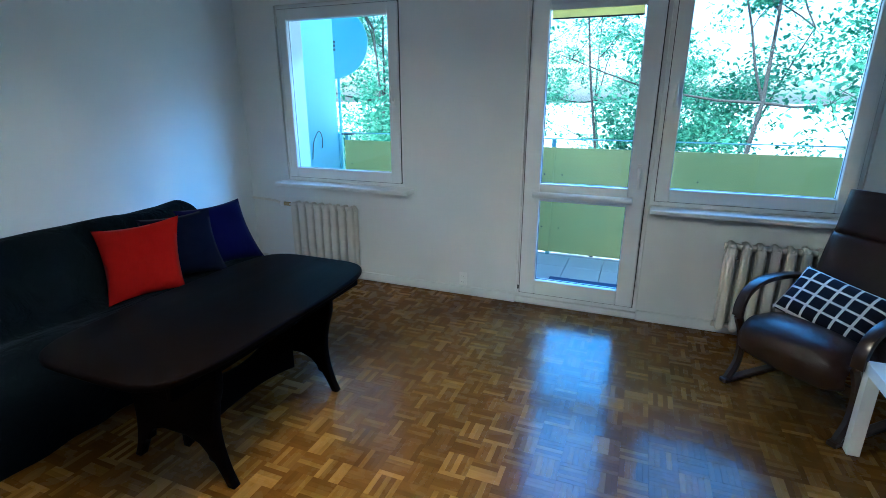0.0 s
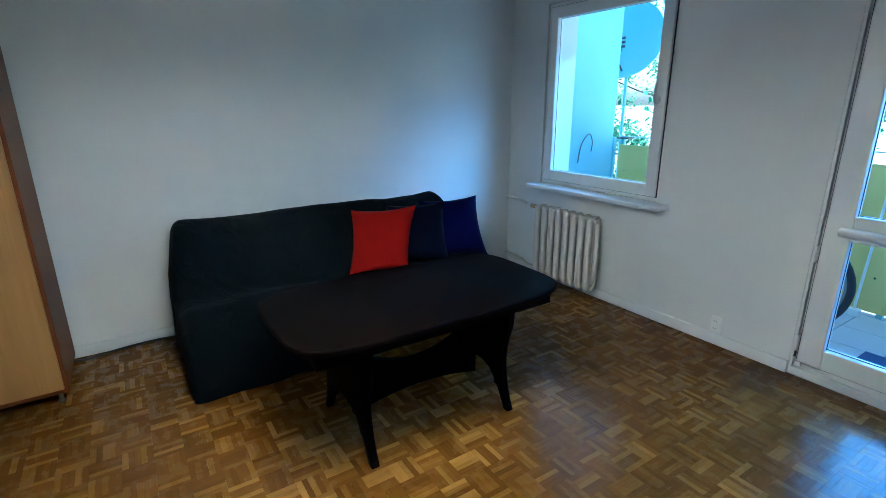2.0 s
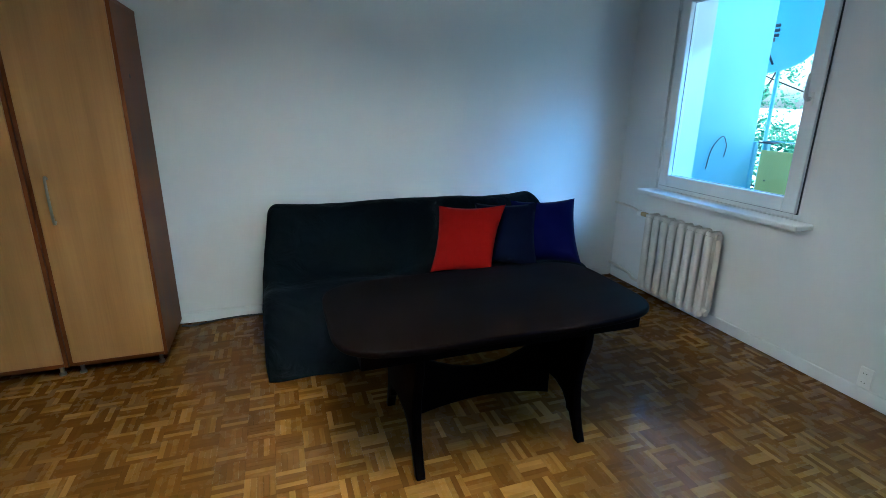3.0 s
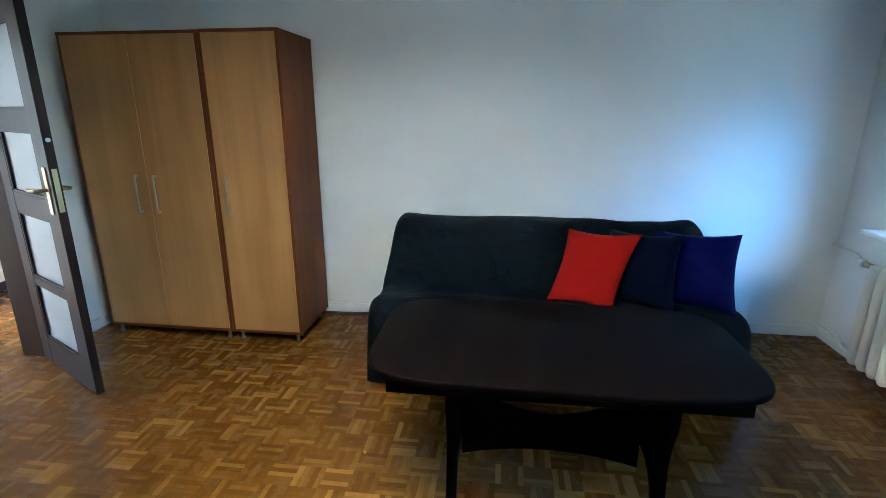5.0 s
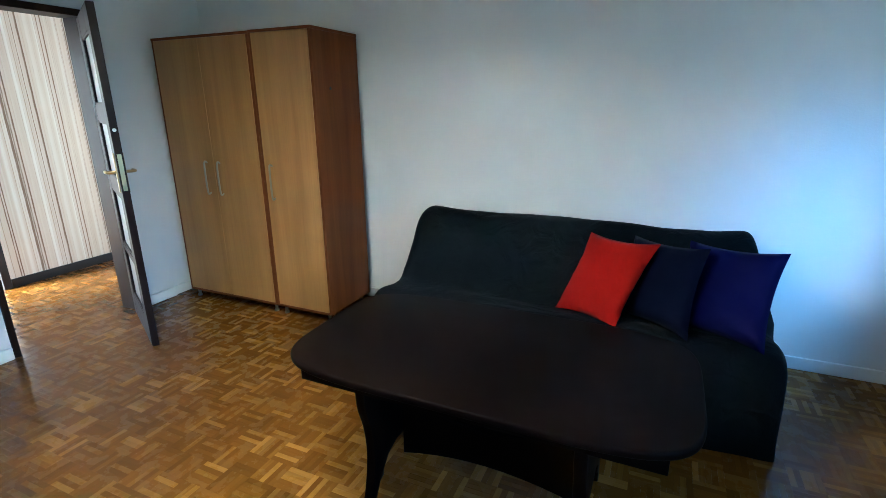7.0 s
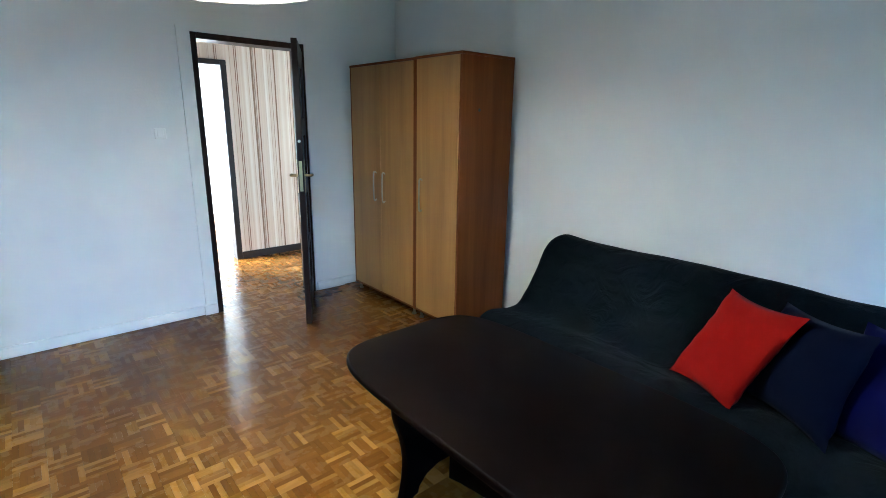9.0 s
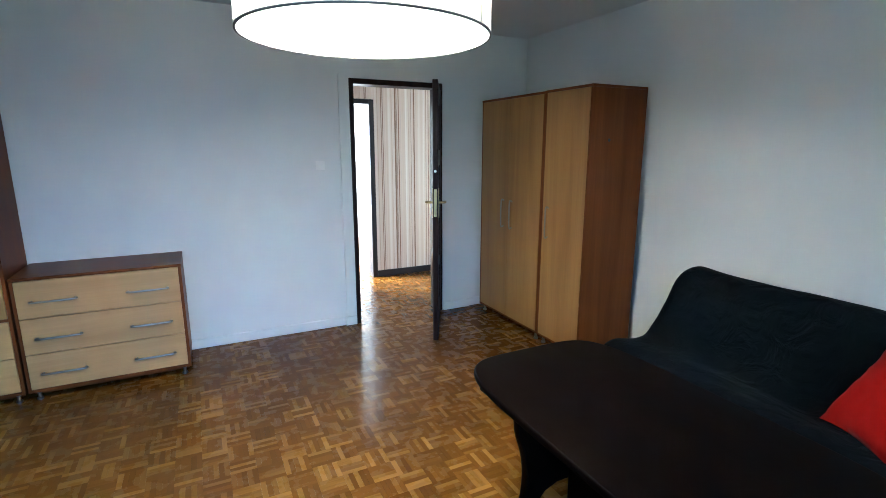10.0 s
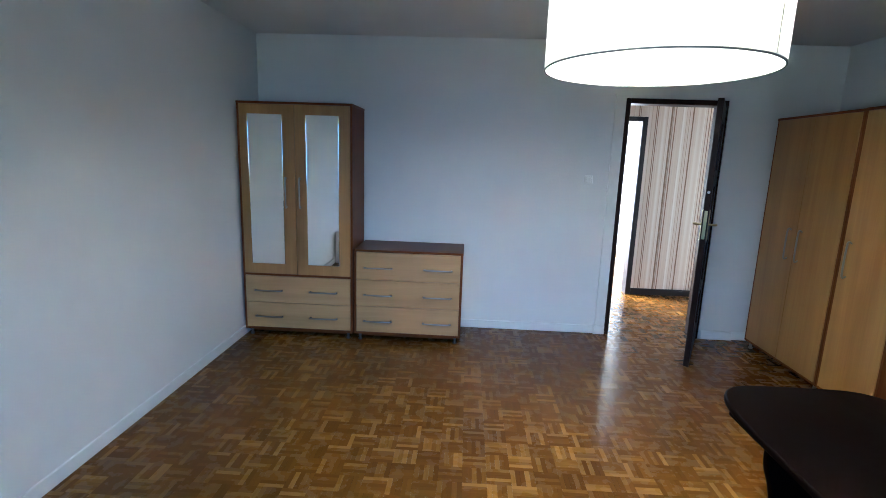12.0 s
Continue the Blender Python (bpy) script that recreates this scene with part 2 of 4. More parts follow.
def glass(name, tint=(1, 1, 1), rough=0.0):
    g = Graph(name, rough)
    g.colour(tint)
    g.b.inputs["Transmission Weight"].default_value = 1.0
    g.b.inputs["IOR"].default_value = 1.45
    return g.mat


def thin_glass():
    mat = bpy.data.materials.new("window_glass")
    mat.use_nodes = True
    t = mat.node_tree
    t.nodes.clear()
    out, mixs, tr, gl, lw, up, gain = (t.nodes.new("ShaderNode" + k) for k in ("OutputMaterial", "MixShader", "BsdfTransparent", "BsdfGlossy", "LayerWeight", "Math", "MapRange"))
    gl.inputs["Roughness"].default_value = 0.02
    tr.inputs["Color"].default_value = (0.93, 0.97, 0.97, 1)
    up.operation, up.inputs[1].default_value = "POWER", 5.0
    gain.inputs["To Min"].default_value, gain.inputs["To Max"].default_value = 0.03, 0.9
    t.links.new(lw.outputs["Facing"], up.inputs[0])
    t.links.new(up.outputs[0], gain.inputs["Value"])
    t.links.new(gain.outputs[0], mixs.inputs[0])
    t.links.new(tr.outputs[0], mixs.inputs[1])
    t.links.new(gl.outputs[0], mixs.inputs[2])
    t.links.new(mixs.outputs[0], out.inputs[0])
    return mat


def shade_cloth(name, colour, through_share, rough=0.8):
    mat = bpy.data.materials.new(name)
    mat.use_nodes = True
    t = mat.node_tree
    t.nodes.clear()
    out, mixs, tl, df, nz, bp = (t.nodes.new("ShaderNode" + k) for k in ("OutputMaterial", "MixShader", "BsdfTranslucent", "BsdfDiffuse", "TexNoise", "Bump"))
    nz.inputs["Scale"].default_value = 500
    bp.inputs["Strength"].default_value, bp.inputs["Distance"].default_value = 0.2, 0.0005
    t.links.new(nz.outputs["Fac"], bp.inputs["Height"])
    mixs.inputs[0].default_value = 1 - through_share
    for n in (tl, df):
        n.inputs["Color"].default_value = (*colour, 1)
        t.links.new(bp.outputs[0], n.inputs["Normal"])
    t.links.new(tl.outputs[0], mixs.inputs[1])
    t.links.new(df.outputs[0], mixs.inputs[2])
    t.links.new(mixs.outputs[0], out.inputs[0])
    return mat


TILE = 0.12
M["leather"] = leather()
M["parquet"] = parquet()
M["joint"] = paint("dark_parquet_joint", (0.045, 0.020, 0.006), 0.8)
M["wallpaper"] = wallpaper()
M["glass"] = thin_glass()
M["frosted"] = glass("frosted_glass", (0.45, 0.48, 0.49), 0.5)
M["frosted"].node_tree.nodes["Principled BSDF"].inputs["Transmission Weight"].default_value = 0.3
M["mirror"] = metal("mirror_silver", (0.86, 0.88, 0.88), 0.0)
M["mirror"].node_tree.nodes["Principled BSDF"].inputs["Roughness"].default_value = 0.01
for link in list(M["mirror"].node_tree.links):
    if link.to_socket.name == "Roughness":
        M["mirror"].node_tree.links.remove(link)
M["shade"] = shade_cloth("cream_lamp_fabric", (0.92, 0.86, 0.74), 0.13)
M["diffuser"] = shade_cloth("white_lamp_diffuser", (0.95, 0.95, 0.93), 0.75)


# ---- mesh helpers ----
def part(name, bm, material, parent=None, label=""):
    """One mesh object out of a bmesh, under its thing."""
    me = bpy.data.meshes.new(name)
    bm.normal_update()
    bm.to_mesh(me)
    bm.free()
    me.materials.append(M[material] if isinstance(material, str) else material)
    ob = new(name, me)
    if parent is not None:
        ob.parent = parent
    if label:
        ob["label"] = label
    return ob


def thing(name, x, y, z, label, category, group="", turn=0.0):
    """An empty at the base of a thing, which carries its parts."""
    ob = new(name)
    ob.empty_display_size = 0.1
    ob.matrix_world = pose(x, y, z, 0, 0, turn)
    return tagged(ob, label, category, group)


def smooth(ob, angle=40):
    for p in ob.data.polygons:
        p.use_smooth = True
    ob.data.set_sharp_from_angle(angle=radians(angle))
    return ob


def box(bm, lo, hi, bevel=0.0, seg=2):
    lo, hi = [min(a, b) for a, b in zip(lo, hi)], [max(a, b) for a, b in zip(lo, hi)]
    vs = [bm.verts.new((x, y, z)) for x in (lo[0], hi[0]) for y in (lo[1], hi[1]) for z in (lo[2], hi[2])]
    fs = [bm.faces.new([vs[k] for k in q]) for q in ((0, 1, 3, 2), (4, 6, 7, 5), (0, 4, 5, 1), (2, 3, 7, 6), (0, 2, 6, 4), (1, 5, 7, 3))]
    if bevel:
        edges = list({e for f in fs for e in f.edges})
        bmesh.ops.bevel(bm, geom=edges, offset=bevel, segments=seg, affect="EDGES", profile=0.5)
    return bm


def boxed(*pairs, bevel=0.0, seg=2):
    bm = bmesh.new()
    for lo, hi in pairs:
        box(bm, lo, hi, bevel, seg)
    return bm


def tube(points, radius, sides=10, bm=None, closed=False):
    """A round bar along a line of points; radius may be a list."""
    bm = bm or bmesh.new()
    pts = [Vector(p) for p in points]
    n = len(pts)
    rings, up = [], None
    for k, p in enumerate(pts):
        a = pts[(k - 1) % n] if closed or k else p
        b = pts[(k + 1) % n] if closed or k < n - 1 else p
        d = (b - a).normalized()
        if up is None:
            up = d.orthogonal().normalized()
        up = (up - d * up.dot(d)).normalized()
        side = d.cross(up)
        r = radius[k] if isinstance(radius, (list, tuple)) else radius
        rings.append([bm.verts.new(p + r * (math.cos(2 * math.pi * s / sides) * up + math.sin(2 * math.pi * s / sides) * side)) for s in range(sides)])
    for k in range(n if closed else n - 1):
        q, w = rings[k], rings[(k + 1) % n]
        for s in range(sides):
            bm.faces.new((q[s], q[(s + 1) % sides], w[(s + 1) % sides], w[s]))
    if not closed:
        bm.faces.new(rings[0][::-1])
        bm.faces.new(rings[-1])
    return bm


def curve_points(ctrl, steps=8):
    """Points of a smooth line through the control points."""
    c = [Vector(p) for p in ctrl]
    c = [2 * c[0] - c[1]] + c + [2 * c[-1] - c[-2]]
    out = []
    for k in range(1, len(c) - 2):
        p0, p1, p2, p3 = c[k - 1:k + 3]
        for s in range(steps):
            t = s / steps
            out.append(0.5 * ((2 * p1) + (p2 - p0) * t + (2 * p0 - 5 * p1 + 4 * p2 - p3) * t * t + (3 * p1 - p0 - 3 * p2 + p3) * t ** 3))
    out.append(c[-2])
    return out


def prism(outline, lo, hi, axis="z", bevel=0.0, seg=2, bm=None):
    """A flat outline pulled along an axis from lo to hi."""
    bm = bm or bmesh.new()

    def at(p, h):
        return {"z": (p[0], p[1], h), "y": (p[0], h, p[1]), "x": (h, p[0], p[1])}[axis]
    a = [bm.verts.new(at(p, lo)) for p in outline]
    b = [bm.verts.new(at(p, hi)) for p in outline]
    fs = [bm.faces.new(a[::-1]), bm.faces.new(b)]
    n = len(a)
    fs += [bm.faces.new((a[k], a[(k + 1) % n], b[(k + 1) % n], b[k])) for k in range(n)]
    bmesh.ops.recalc_face_normals(bm, faces=fs)
    if bevel:
        edges = list({e for f in fs[:2] for e in f.edges})
        bmesh.ops.bevel(bm, geom=edges, offset=bevel, segments=seg, affect="EDGES", profile=0.5)
    return bm


def lathe(profile, sides=24, centre=(0, 0, 0), bm=None):
    """A profile of (radius, height) turned round the z axis."""
    bm = bm or bmesh.new()
    rings = []
    for r, h in profile:
        if r < 1e-6:
            rings.append([bm.verts.new((centre[0], centre[1], centre[2] + h))])
        else:
            rings.append([bm.verts.new((centre[0] + r * math.cos(2 * math.pi * s / sides), centre[1] + r * math.sin(2 * math.pi * s / sides), centre[2] + h)) for s in range(sides)])
    for q, w in zip(rings, rings[1:]):
        for s in range(sides):
            face = [q[s % len(q)], q[(s + 1) % len(q)], w[(s + 1) % len(w)], w[s % len(w)]]
            face = list(dict.fromkeys(face))
            if len(face) > 2:
                bm.faces.new(face)
    bmesh.ops.recalc_face_normals(bm, faces=bm.faces[:])
    return bm


def structure(name, bm, material, label="", category=""):
    return tagged(part(name, bm, material), label or name.replace("_", " "), category or name.split("_")[0], kind="structure")


# ---- the shell of the room ----
WIN1, DOOR, WIN2 = (0.418, 1.560, 0.842, 2.246), (2.50, 3.39, 0.0, 2.246), (3.39, 4.53, 0.842, 2.246)
OUT = 0.34  # outer face of the window wall
structure("wall_window_side", boxed(
    ((-0.30, 0, -0.2), (WIN1[0], OUT, ROOM_Z)), ((WIN1[0], 0, -0.2), (WIN1[1], OUT, WIN1[2])), ((WIN1[0], 0, WIN1[3]), (WIN1[1], OUT, ROOM_Z)),
    ((WIN1[1], 0, -0.2), (DOOR[0], OUT, ROOM_Z)), ((DOOR[0], 0, DOOR[3]), (WIN2[1], OUT, ROOM_Z)), ((WIN2[0], 0, -0.2), (WIN2[1], OUT, WIN2[2])),
    ((DOOR[0], 0, -0.2), (DOOR[1], OUT, -0.002)), ((WIN2[1], 0, -0.2), (5.22, OUT, ROOM_Z))), "wall", "off-white painted wall with windows and balcony door", "wall")
structure("wall_sofa_side", boxed(((-0.20, ROOM_Y, -0.2), (0.0, 0.0, ROOM_Z))), "wall", "long off-white painted wall behind the sofa", "wall")
structure("wall_plain_side", boxed(((ROOM_X, ROOM_Y, -0.2), (ROOM_X + 0.2, 0.0, ROOM_Z))), "wall", "plain off-white painted side wall", "wall")
DY = ROOM_Y - 0.14  # hall face of the door wall
structure("wall_door_side", boxed(
    ((-1.2, DY, -0.2), (0.90, ROOM_Y, ROOM_Z)), ((1.74, DY, -0.2), (ROOM_X + 0.2, ROOM_Y, ROOM_Z)), ((0.90, DY, -0.2), (1.74, ROOM_Y, -0.008)), ((0.90, DY, 2.075), (1.74, ROOM_Y, ROOM_Z))),
    "wall", "off-white painted wall with the hall door", "wall")
structure("ceiling", boxed(((-0.2, ROOM_Y, ROOM_Z), (5.22, OUT, 2.70)), ((-1.4, -9.4, ROOM_Z), (5.3, ROOM_Y, 2.70))), "ceiling", "white painted ceiling", "ceiling")
structure("floor", boxed(((-0.001, ROOM_Y, -0.20), (ROOM_X + 0.001, -0.001, -0.006)), ((-1.2, -9.2, -0.20), (5.12, ROOM_Y - 0.001, -0.006))), "joint", "oak mosaic parquet floor in basket weave", "floor")
# shallow boxed panel round the hall door
structure("trim_door_panel", boxed(((0.625, ROOM_Y, 0.0), (0.90, ROOM_Y + 0.018, 2.105)), ((1.74, ROOM_Y, 0.0), (1.825, ROOM_Y + 0.018, 2.105)),
                                   ((0.90, ROOM_Y, 2.075), (1.74, ROOM_Y + 0.018, 2.105))), "wall", "slightly raised white panel round the door", "trim")


def skirting(name, lo, hi):
    structure(name, boxed((lo, hi), bevel=0.003, seg=1), "white_trim", "white painted skirting board", "baseboard")


skirting("baseboard_1", (0.0, ROOM_Y + 0.018, 0.0), (0.014, -0.014, 0.075))
skirting("baseboard_2", (ROOM_X - 0.014, ROOM_Y + 0.018, 0.0), (ROOM_X, -0.014, 0.075))
skirting("baseboard_3", (0.014, -0.014, 0.0), (DOOR[0], 0.0, 0.075))
skirting("baseboard_4", (DOOR[1], -0.014, 0.0), (ROOM_X - 0.014, 0.0, 0.075))
skirting("baseboard_5", (1.84, ROOM_Y, 0.0), (ROOM_X - 0.014, ROOM_Y + 0.014, 0.075))
skirting("baseboard_6", (0.014, ROOM_Y, 0.0), (0.61, ROOM_Y + 0.014, 0.075))
skirting("baseboard_7", (0.61, ROOM_Y + 0.018, 0.0), (0.885, ROOM_Y + 0.032, 0.078))
skirting("baseboard_8", (1.742, ROOM_Y + 0.018, 0.0), (1.84, ROOM_Y + 0.032, 0.078))

# hall and the bright room beyond it
HY = -6.405
structure("wall_hall_far", boxed(((-1.2, HY - 0.12, 0.0), (1.05, HY, ROOM_Z)), ((2.02, HY - 0.12, 0.0), (5.2, HY, ROOM_Z)), ((1.05, HY - 0.12, 2.05), (2.02, HY, ROOM_Z))),
          "wallpaper", "hall wall with beige and brown striped wallpaper", "wall")
structure("wall_hall_end", boxed(((-1.4, -9.2, -0.2), (-1.2, ROOM_Y, ROOM_Z))), "wall", "plain wall that ends the hall", "wall")
structure("wall_hall_start", boxed(((5.12, -9.2, -0.2), (5.3, ROOM_Y, ROOM_Z))), "wall", "plain wall at the other end of the hall", "wall")
structure("wall_far_room", boxed(((-1.2, -9.4, 0.0), (0.9, -9.2, ROOM_Z)), ((2.9, -9.4, 0.0), (5.12, -9.2, ROOM_Z)), ((0.9, -9.4, 0.0), (2.9, -9.2, 0.85)), ((0.9, -9.4, 2.35), (2.9, -9.2, ROOM_Z))),
          "wall", "white wall of the far room with a window", "wall")
structure("baseboard_9", boxed(((-1.2, HY, 0.0), (1.05, HY + 0.014, 0.075))), "black_trim", "black skirting under the striped wallpaper", "baseboard")


# ---- windows and balcony door ----
def ring(bm, x0, x1, z0, z1, w, y0, y1, bevel=0.004):
    """A rectangular frame of width w."""
    box(bm, (x0, y0, z0), (x0 + w, y1, z1), bevel)
    box(bm, (x1 - w, y0, z0), (x1, y1, z1), bevel)
    box(bm, (x0 + w, y0 + 0.001, z0), (x1 - w, y1 - 0.001, z0 + w), bevel)
    box(bm, (x0 + w, y0 + 0.001, z1 - w), (x1 - w, y1 - 0.001, z1), bevel)
    return bm


def lever_handle(parent, x, z, y, turn_down=True):
    """White window lever on a small plate."""
    h = part("handle", boxed(((x - 0.015, y - 0.010, z - 0.035), (x + 0.015, y, z + 0.035)), bevel=0.004), "plastic", parent, "white window lever")
    d = -1 if turn_down else 1
    pts = curve_points([(x, y - 0.008, z), (x, y - 0.035, z), (x, y - 0.048, z + d * 0.03), (x, y - 0.045, z + d * 0.13)], 5)
    smooth(part("lever", tube(pts, [0.011] * (len(pts) - 6) + [0.010, 0.010, 0.009, 0.009, 0.008, 0.007], 8), "plastic", h))
    return h


def pane(parent, x0, x1, z0, z1, y):
    p = part("pane", boxed(((x0, y, z0), (x1, y + 0.004, z1))), "glass", parent, "clear glass pane")
    p.visible_shadow = False
    for a, b in (((x0, z0), (x0 + 0.006, z1)), ((x1 - 0.006, z0), (x1, z1)), ((x0 + 0.006, z0), (x1 - 0.006, z0 + 0.006)), ((x0 + 0.006, z1 - 0.006), (x1 - 0.006, z1))):
        part("gasket", boxed(((a[0], y - 0.004, a[1]), (b[0], y - 0.001, b[1]))), "gasket", parent)


def window(name, spec, handle_x, sill_x0, sill_x1, label):
    x0, x1, z0, z1 = spec
    w = tagged(thing(name, 0, 0, 0, label, "window"), kind="structure")
    part("window_frame", ring(bmesh.new(), x0, x1, z0, z1, 0.055, 0.020, 0.090), "pvc", w)
    sx0, sx1, sz0, sz1 = x0 + 0.030, x1 - 0.030, z0 + 0.032, z1 - 0.032
    sash = part("sash", ring(bmesh.new(), sx0, sx1, sz0, sz1, 0.084, -0.006, 0.062, 0.007), "pvc", w)
    part("seal", ring(bmesh.new(), sx0 - 0.004, sx1 + 0.004, sz0 - 0.004, sz1 + 0.004, 0.006, 0.010, 0.0195, 0), "gasket", w)
    pane(sash, sx0 + 0.080, sx1 - 0.080, sz0 + 0.080, sz1 - 0.080, 0.034)
    lever_handle(sash, handle_x, 1.50, -0.006, False)
    for hz in (z0 + 0.12, z1 - 0.12):
        hx = x0 + 0.022 if handle_x > (x0 + x1) / 2 else x1 - 0.022
        part("hinge", tube([(hx, -0.004, hz - 0.035), (hx, -0.004, hz + 0.035)], 0.007, 8), "plastic", sash)
    bm = bmesh.new()
    box(bm, (sill_x0, -0.135, 0.806), (sill_x1, 0.018, 0.838), 0.008, 3)
    part("window_sill", bm, "white_trim", w, "white painted inner sill")
    # bead chain of the roller blind
    side = x0 + 0.050 if handle_x > (x0 + x1) / 2 else x1 - 0.050
    pts = curve_points([(side, -0.014, z1 - 0.10), (side - 0.002, -0.016, z1 - 0.6), (side + 0.004, -0.015, z0 + 0.20), (side + 0.010, -0.016, z0 + 0.19), (side + 0.006, -0.018, z1 - 0.6), (side + 0.004, -0.015, z1 - 0.10)], 4)
    part("bead_chain", tube(pts, 0.0016, 5), "plastic", w)
    return w


window("window_1", WIN1, 1.484, 0.372, 1.645, "white plastic-framed window above the radiator")
window("window_2", WIN2, 3.468, 3.40, 4.60, "wide white plastic-framed window beside the balcony door")

door = tagged(thing("door_1", -0.04, 0, 0, "closed white glazed balcony door with two panes", "door"), kind="structure")
part("door_frame", ring(bmesh.new(), 2.54, 3.43, 0.045, 2.235, 0.050, 0.030, 0.100), "pvc", door)
part("threshold", boxed(((2.54, 0.004, 0.0), (3.43, 0.30, 0.045)), bevel=0.004), "white_trim", door)
part("door_jamb_strip", boxed(((2.541, 0.002, 0.046), (2.556, 0.029, 2.234))), "white_trim", door)
bm = ring(bmesh.new(), 2.572, 3.398, 0.085, 2.205, 0.115, 0.002, 0.070, 0.007)
box(bm, (2.687, 0.003, 0.815), (3.283, 0.069, 0.945), 0.006)
leaf = part("door_sash", bm, "pvc", door)
part("seal", ring(bmesh.new(), 2.566, 3.404, 0.079, 2.211, 0.007, 0.018, 0.0295, 0), "gasket", door)
pane(leaf, 2.684, 3.286, 0.198, 0.818, 0.040)
pane(leaf, 2.684, 3.286, 0.942, 2.092, 0.040)
smooth(part("grab_bar", tube([(2.640, -0.016, 0.862), (2.646, -0.016, 0.862), (3.314, -0.016, 0.862), (3.320, -0.016, 0.862)], [0.020, 0.024, 0.024, 0.020], 14), "pvc", leaf, "round white weather bar"))
lever_handle(leaf, 3.345, 1.08, 0.002, True)
for hz in (0.20, 0.72, 2.10):
    part("hinge", tube([(2.562, 0.000, hz - 0.045), (2.562, 0.000, hz + 0.045)], 0.008, 8), "plastic", leaf)
part("hinge_pin", tube([(2.563, -0.002, 0.115), (2.563, -0.002, 0.145)], 0.006, 8), "gasket", leaf)
blind = thing("roller_blind", -0.04, 0, 0, "rolled-up yellow fabric roller blind at the balcony door", "roller blind")
M["blind_cloth"] = shade_cloth("yellow_blind_cloth_thin", (0.93, 0.84, 0.46), 0.85)
part("cassette", boxed(((2.690, -0.014, 2.082), (3.280, 0.0015, 2.118)), bevel=0.005), "pvc", blind, "slim white blind cassette")
part("cloth", boxed(((2.700, 0.030, 2.040), (3.270, 0.0315, 2.090))), "blind_cloth", blind)
part("bottom_rail", boxed(((2.700, 0.027, 2.030), (3.270, 0.034, 2.040)), bevel=0.002), "dark_metal", blind)


# ---- radiators ----
def radiator_section():
    bm = bmesh.new()
    for y in (-0.165, -0.085):
        box(bm, (-0.026, y - 0.022, 0.02), (0.026, y + 0.022, 0.575), 0.018, 3)
    for z in (0.0, 0.535):
        box(bm, (-0.024, -0.180, z), (0.024, -0.070, z + 0.060), 0.022, 3)
        tube([(-0.0395, -0.125, z + 0.03), (0.0395, -0.125, z + 0.03)], 0.021, 10, bm)
    box(bm, (-0.008, -0.150, 0.05), (0.008, -0.100, 0.54))
    return bm


def radiator(x0, count, z, label):
    r = thing("radiator", x0, 0, z, label, "radiator", "radiators under the windows")
    first = smooth(part("section", radiator_section(), "radiator", r))
    first.location = (0.04, 0, 0)
    for k in range(1, count):
        s = new("section", first.data)
        s.parent, s.location = r, (0.04 + 0.079 * k, 0, 0)
    for x in (0.08, 0.079 * count - 0.08):
        part("wall_bracket", boxed(((x - 0.008, -0.15, 0.47), (x + 0.008, 0.0, 0.485))), "radiator", r)
    return r


r1 = radiator(0.540, 8, 0.088, "ribbed cream cast-iron radiator under the small window")
r2 = radiator(3.855, 9, 0.080, "ribbed cream cast-iron radiator behind the armchair")
for z, yy in ((0.565, -0.125), (0.03, -0.125)):
    pts = curve_points([(-0.50, -0.05, z + 0.012), (-0.25, -0.07, z + 0.006), (-0.11, yy, z), (0.01, yy, z)], 6)
    smooth(part("pipe", tube(pts, 0.011, 10), "radiator", r1, "white painted heating pipe"))
valve = part("valve", tube([(-0.085, -0.125, 0.565), (-0.03, -0.125, 0.565)], 0.017, 12), "brass", r1, "brass valve with white head")
smooth(part("valve_head", tube([(-0.125, -0.125, 0.565), (-0.118, -0.125, 0.565), (-0.088, -0.125, 0.565), (-0.084, -0.125, 0.565)], [0.018, 0.023, 0.023, 0.018], 14), "plastic", valve))
for z in (0.565, 0.03):
    pts = curve_points([(0.71, -0.125, z), (0.80, -0.11, z), (0.90, -0.06, z)], 5)
    smooth(part("pipe", tube(pts, 0.011, 10), "radiator", r2, "white painted heating pipe"))


# ---- table ----
table = thing("coffee_table", 1.620, -1.948, 0, "black-brown stained wooden trestle table before the sofa", "table")
outline = []
for k in range(96):
    a = 2 * math.pi * k / 96
    c, s = math.cos(a), math.sin(a)
    outline.append((0.378 * math.copysign(abs(c) ** 0.4, c), 0.690 * math.copysign(abs(s) ** 0.4, s)))
smooth(part("tabletop", prism(outline, 0.612, 0.642, "z", 0.011, 4), "wenge", table, "satin black-brown table top with rounded corners"), 50)
for name, lo, hi in (("apron", (0.277, -0.60, 0.545), (0.300, 0.60, 0.6115)), ("apron", (-0.300, -0.60, 0.545), (-0.277, 0.60, 0.6115)),
                     ("apron", (-0.276, -0.60, 0.545), (0.276, -0.577, 0.6115)), ("apron", (-0.276, 0.577, 0.545), (0.276, 0.60, 0.6115))):
    part(name, boxed((lo, hi), bevel=0.003), "wenge", table)
half = [(0.274, 0.6110), (0.270, 0.47), (0.240, 0.37), (0.225, 0.27), (0.232, 0.17), (0.256, 0.07), (0.285, 0.0), (0.252, 0.0), (0.222, 0.06),
        (0.196, 0.105), (0.172, 0.112), (0.166, 0.140), (0.130, 0.178), (0.070, 0.200)]
half = [tuple(p)[:2] for p in curve_points([(a, b, 0) for a, b in half[:7]], 4)] + half[7:]
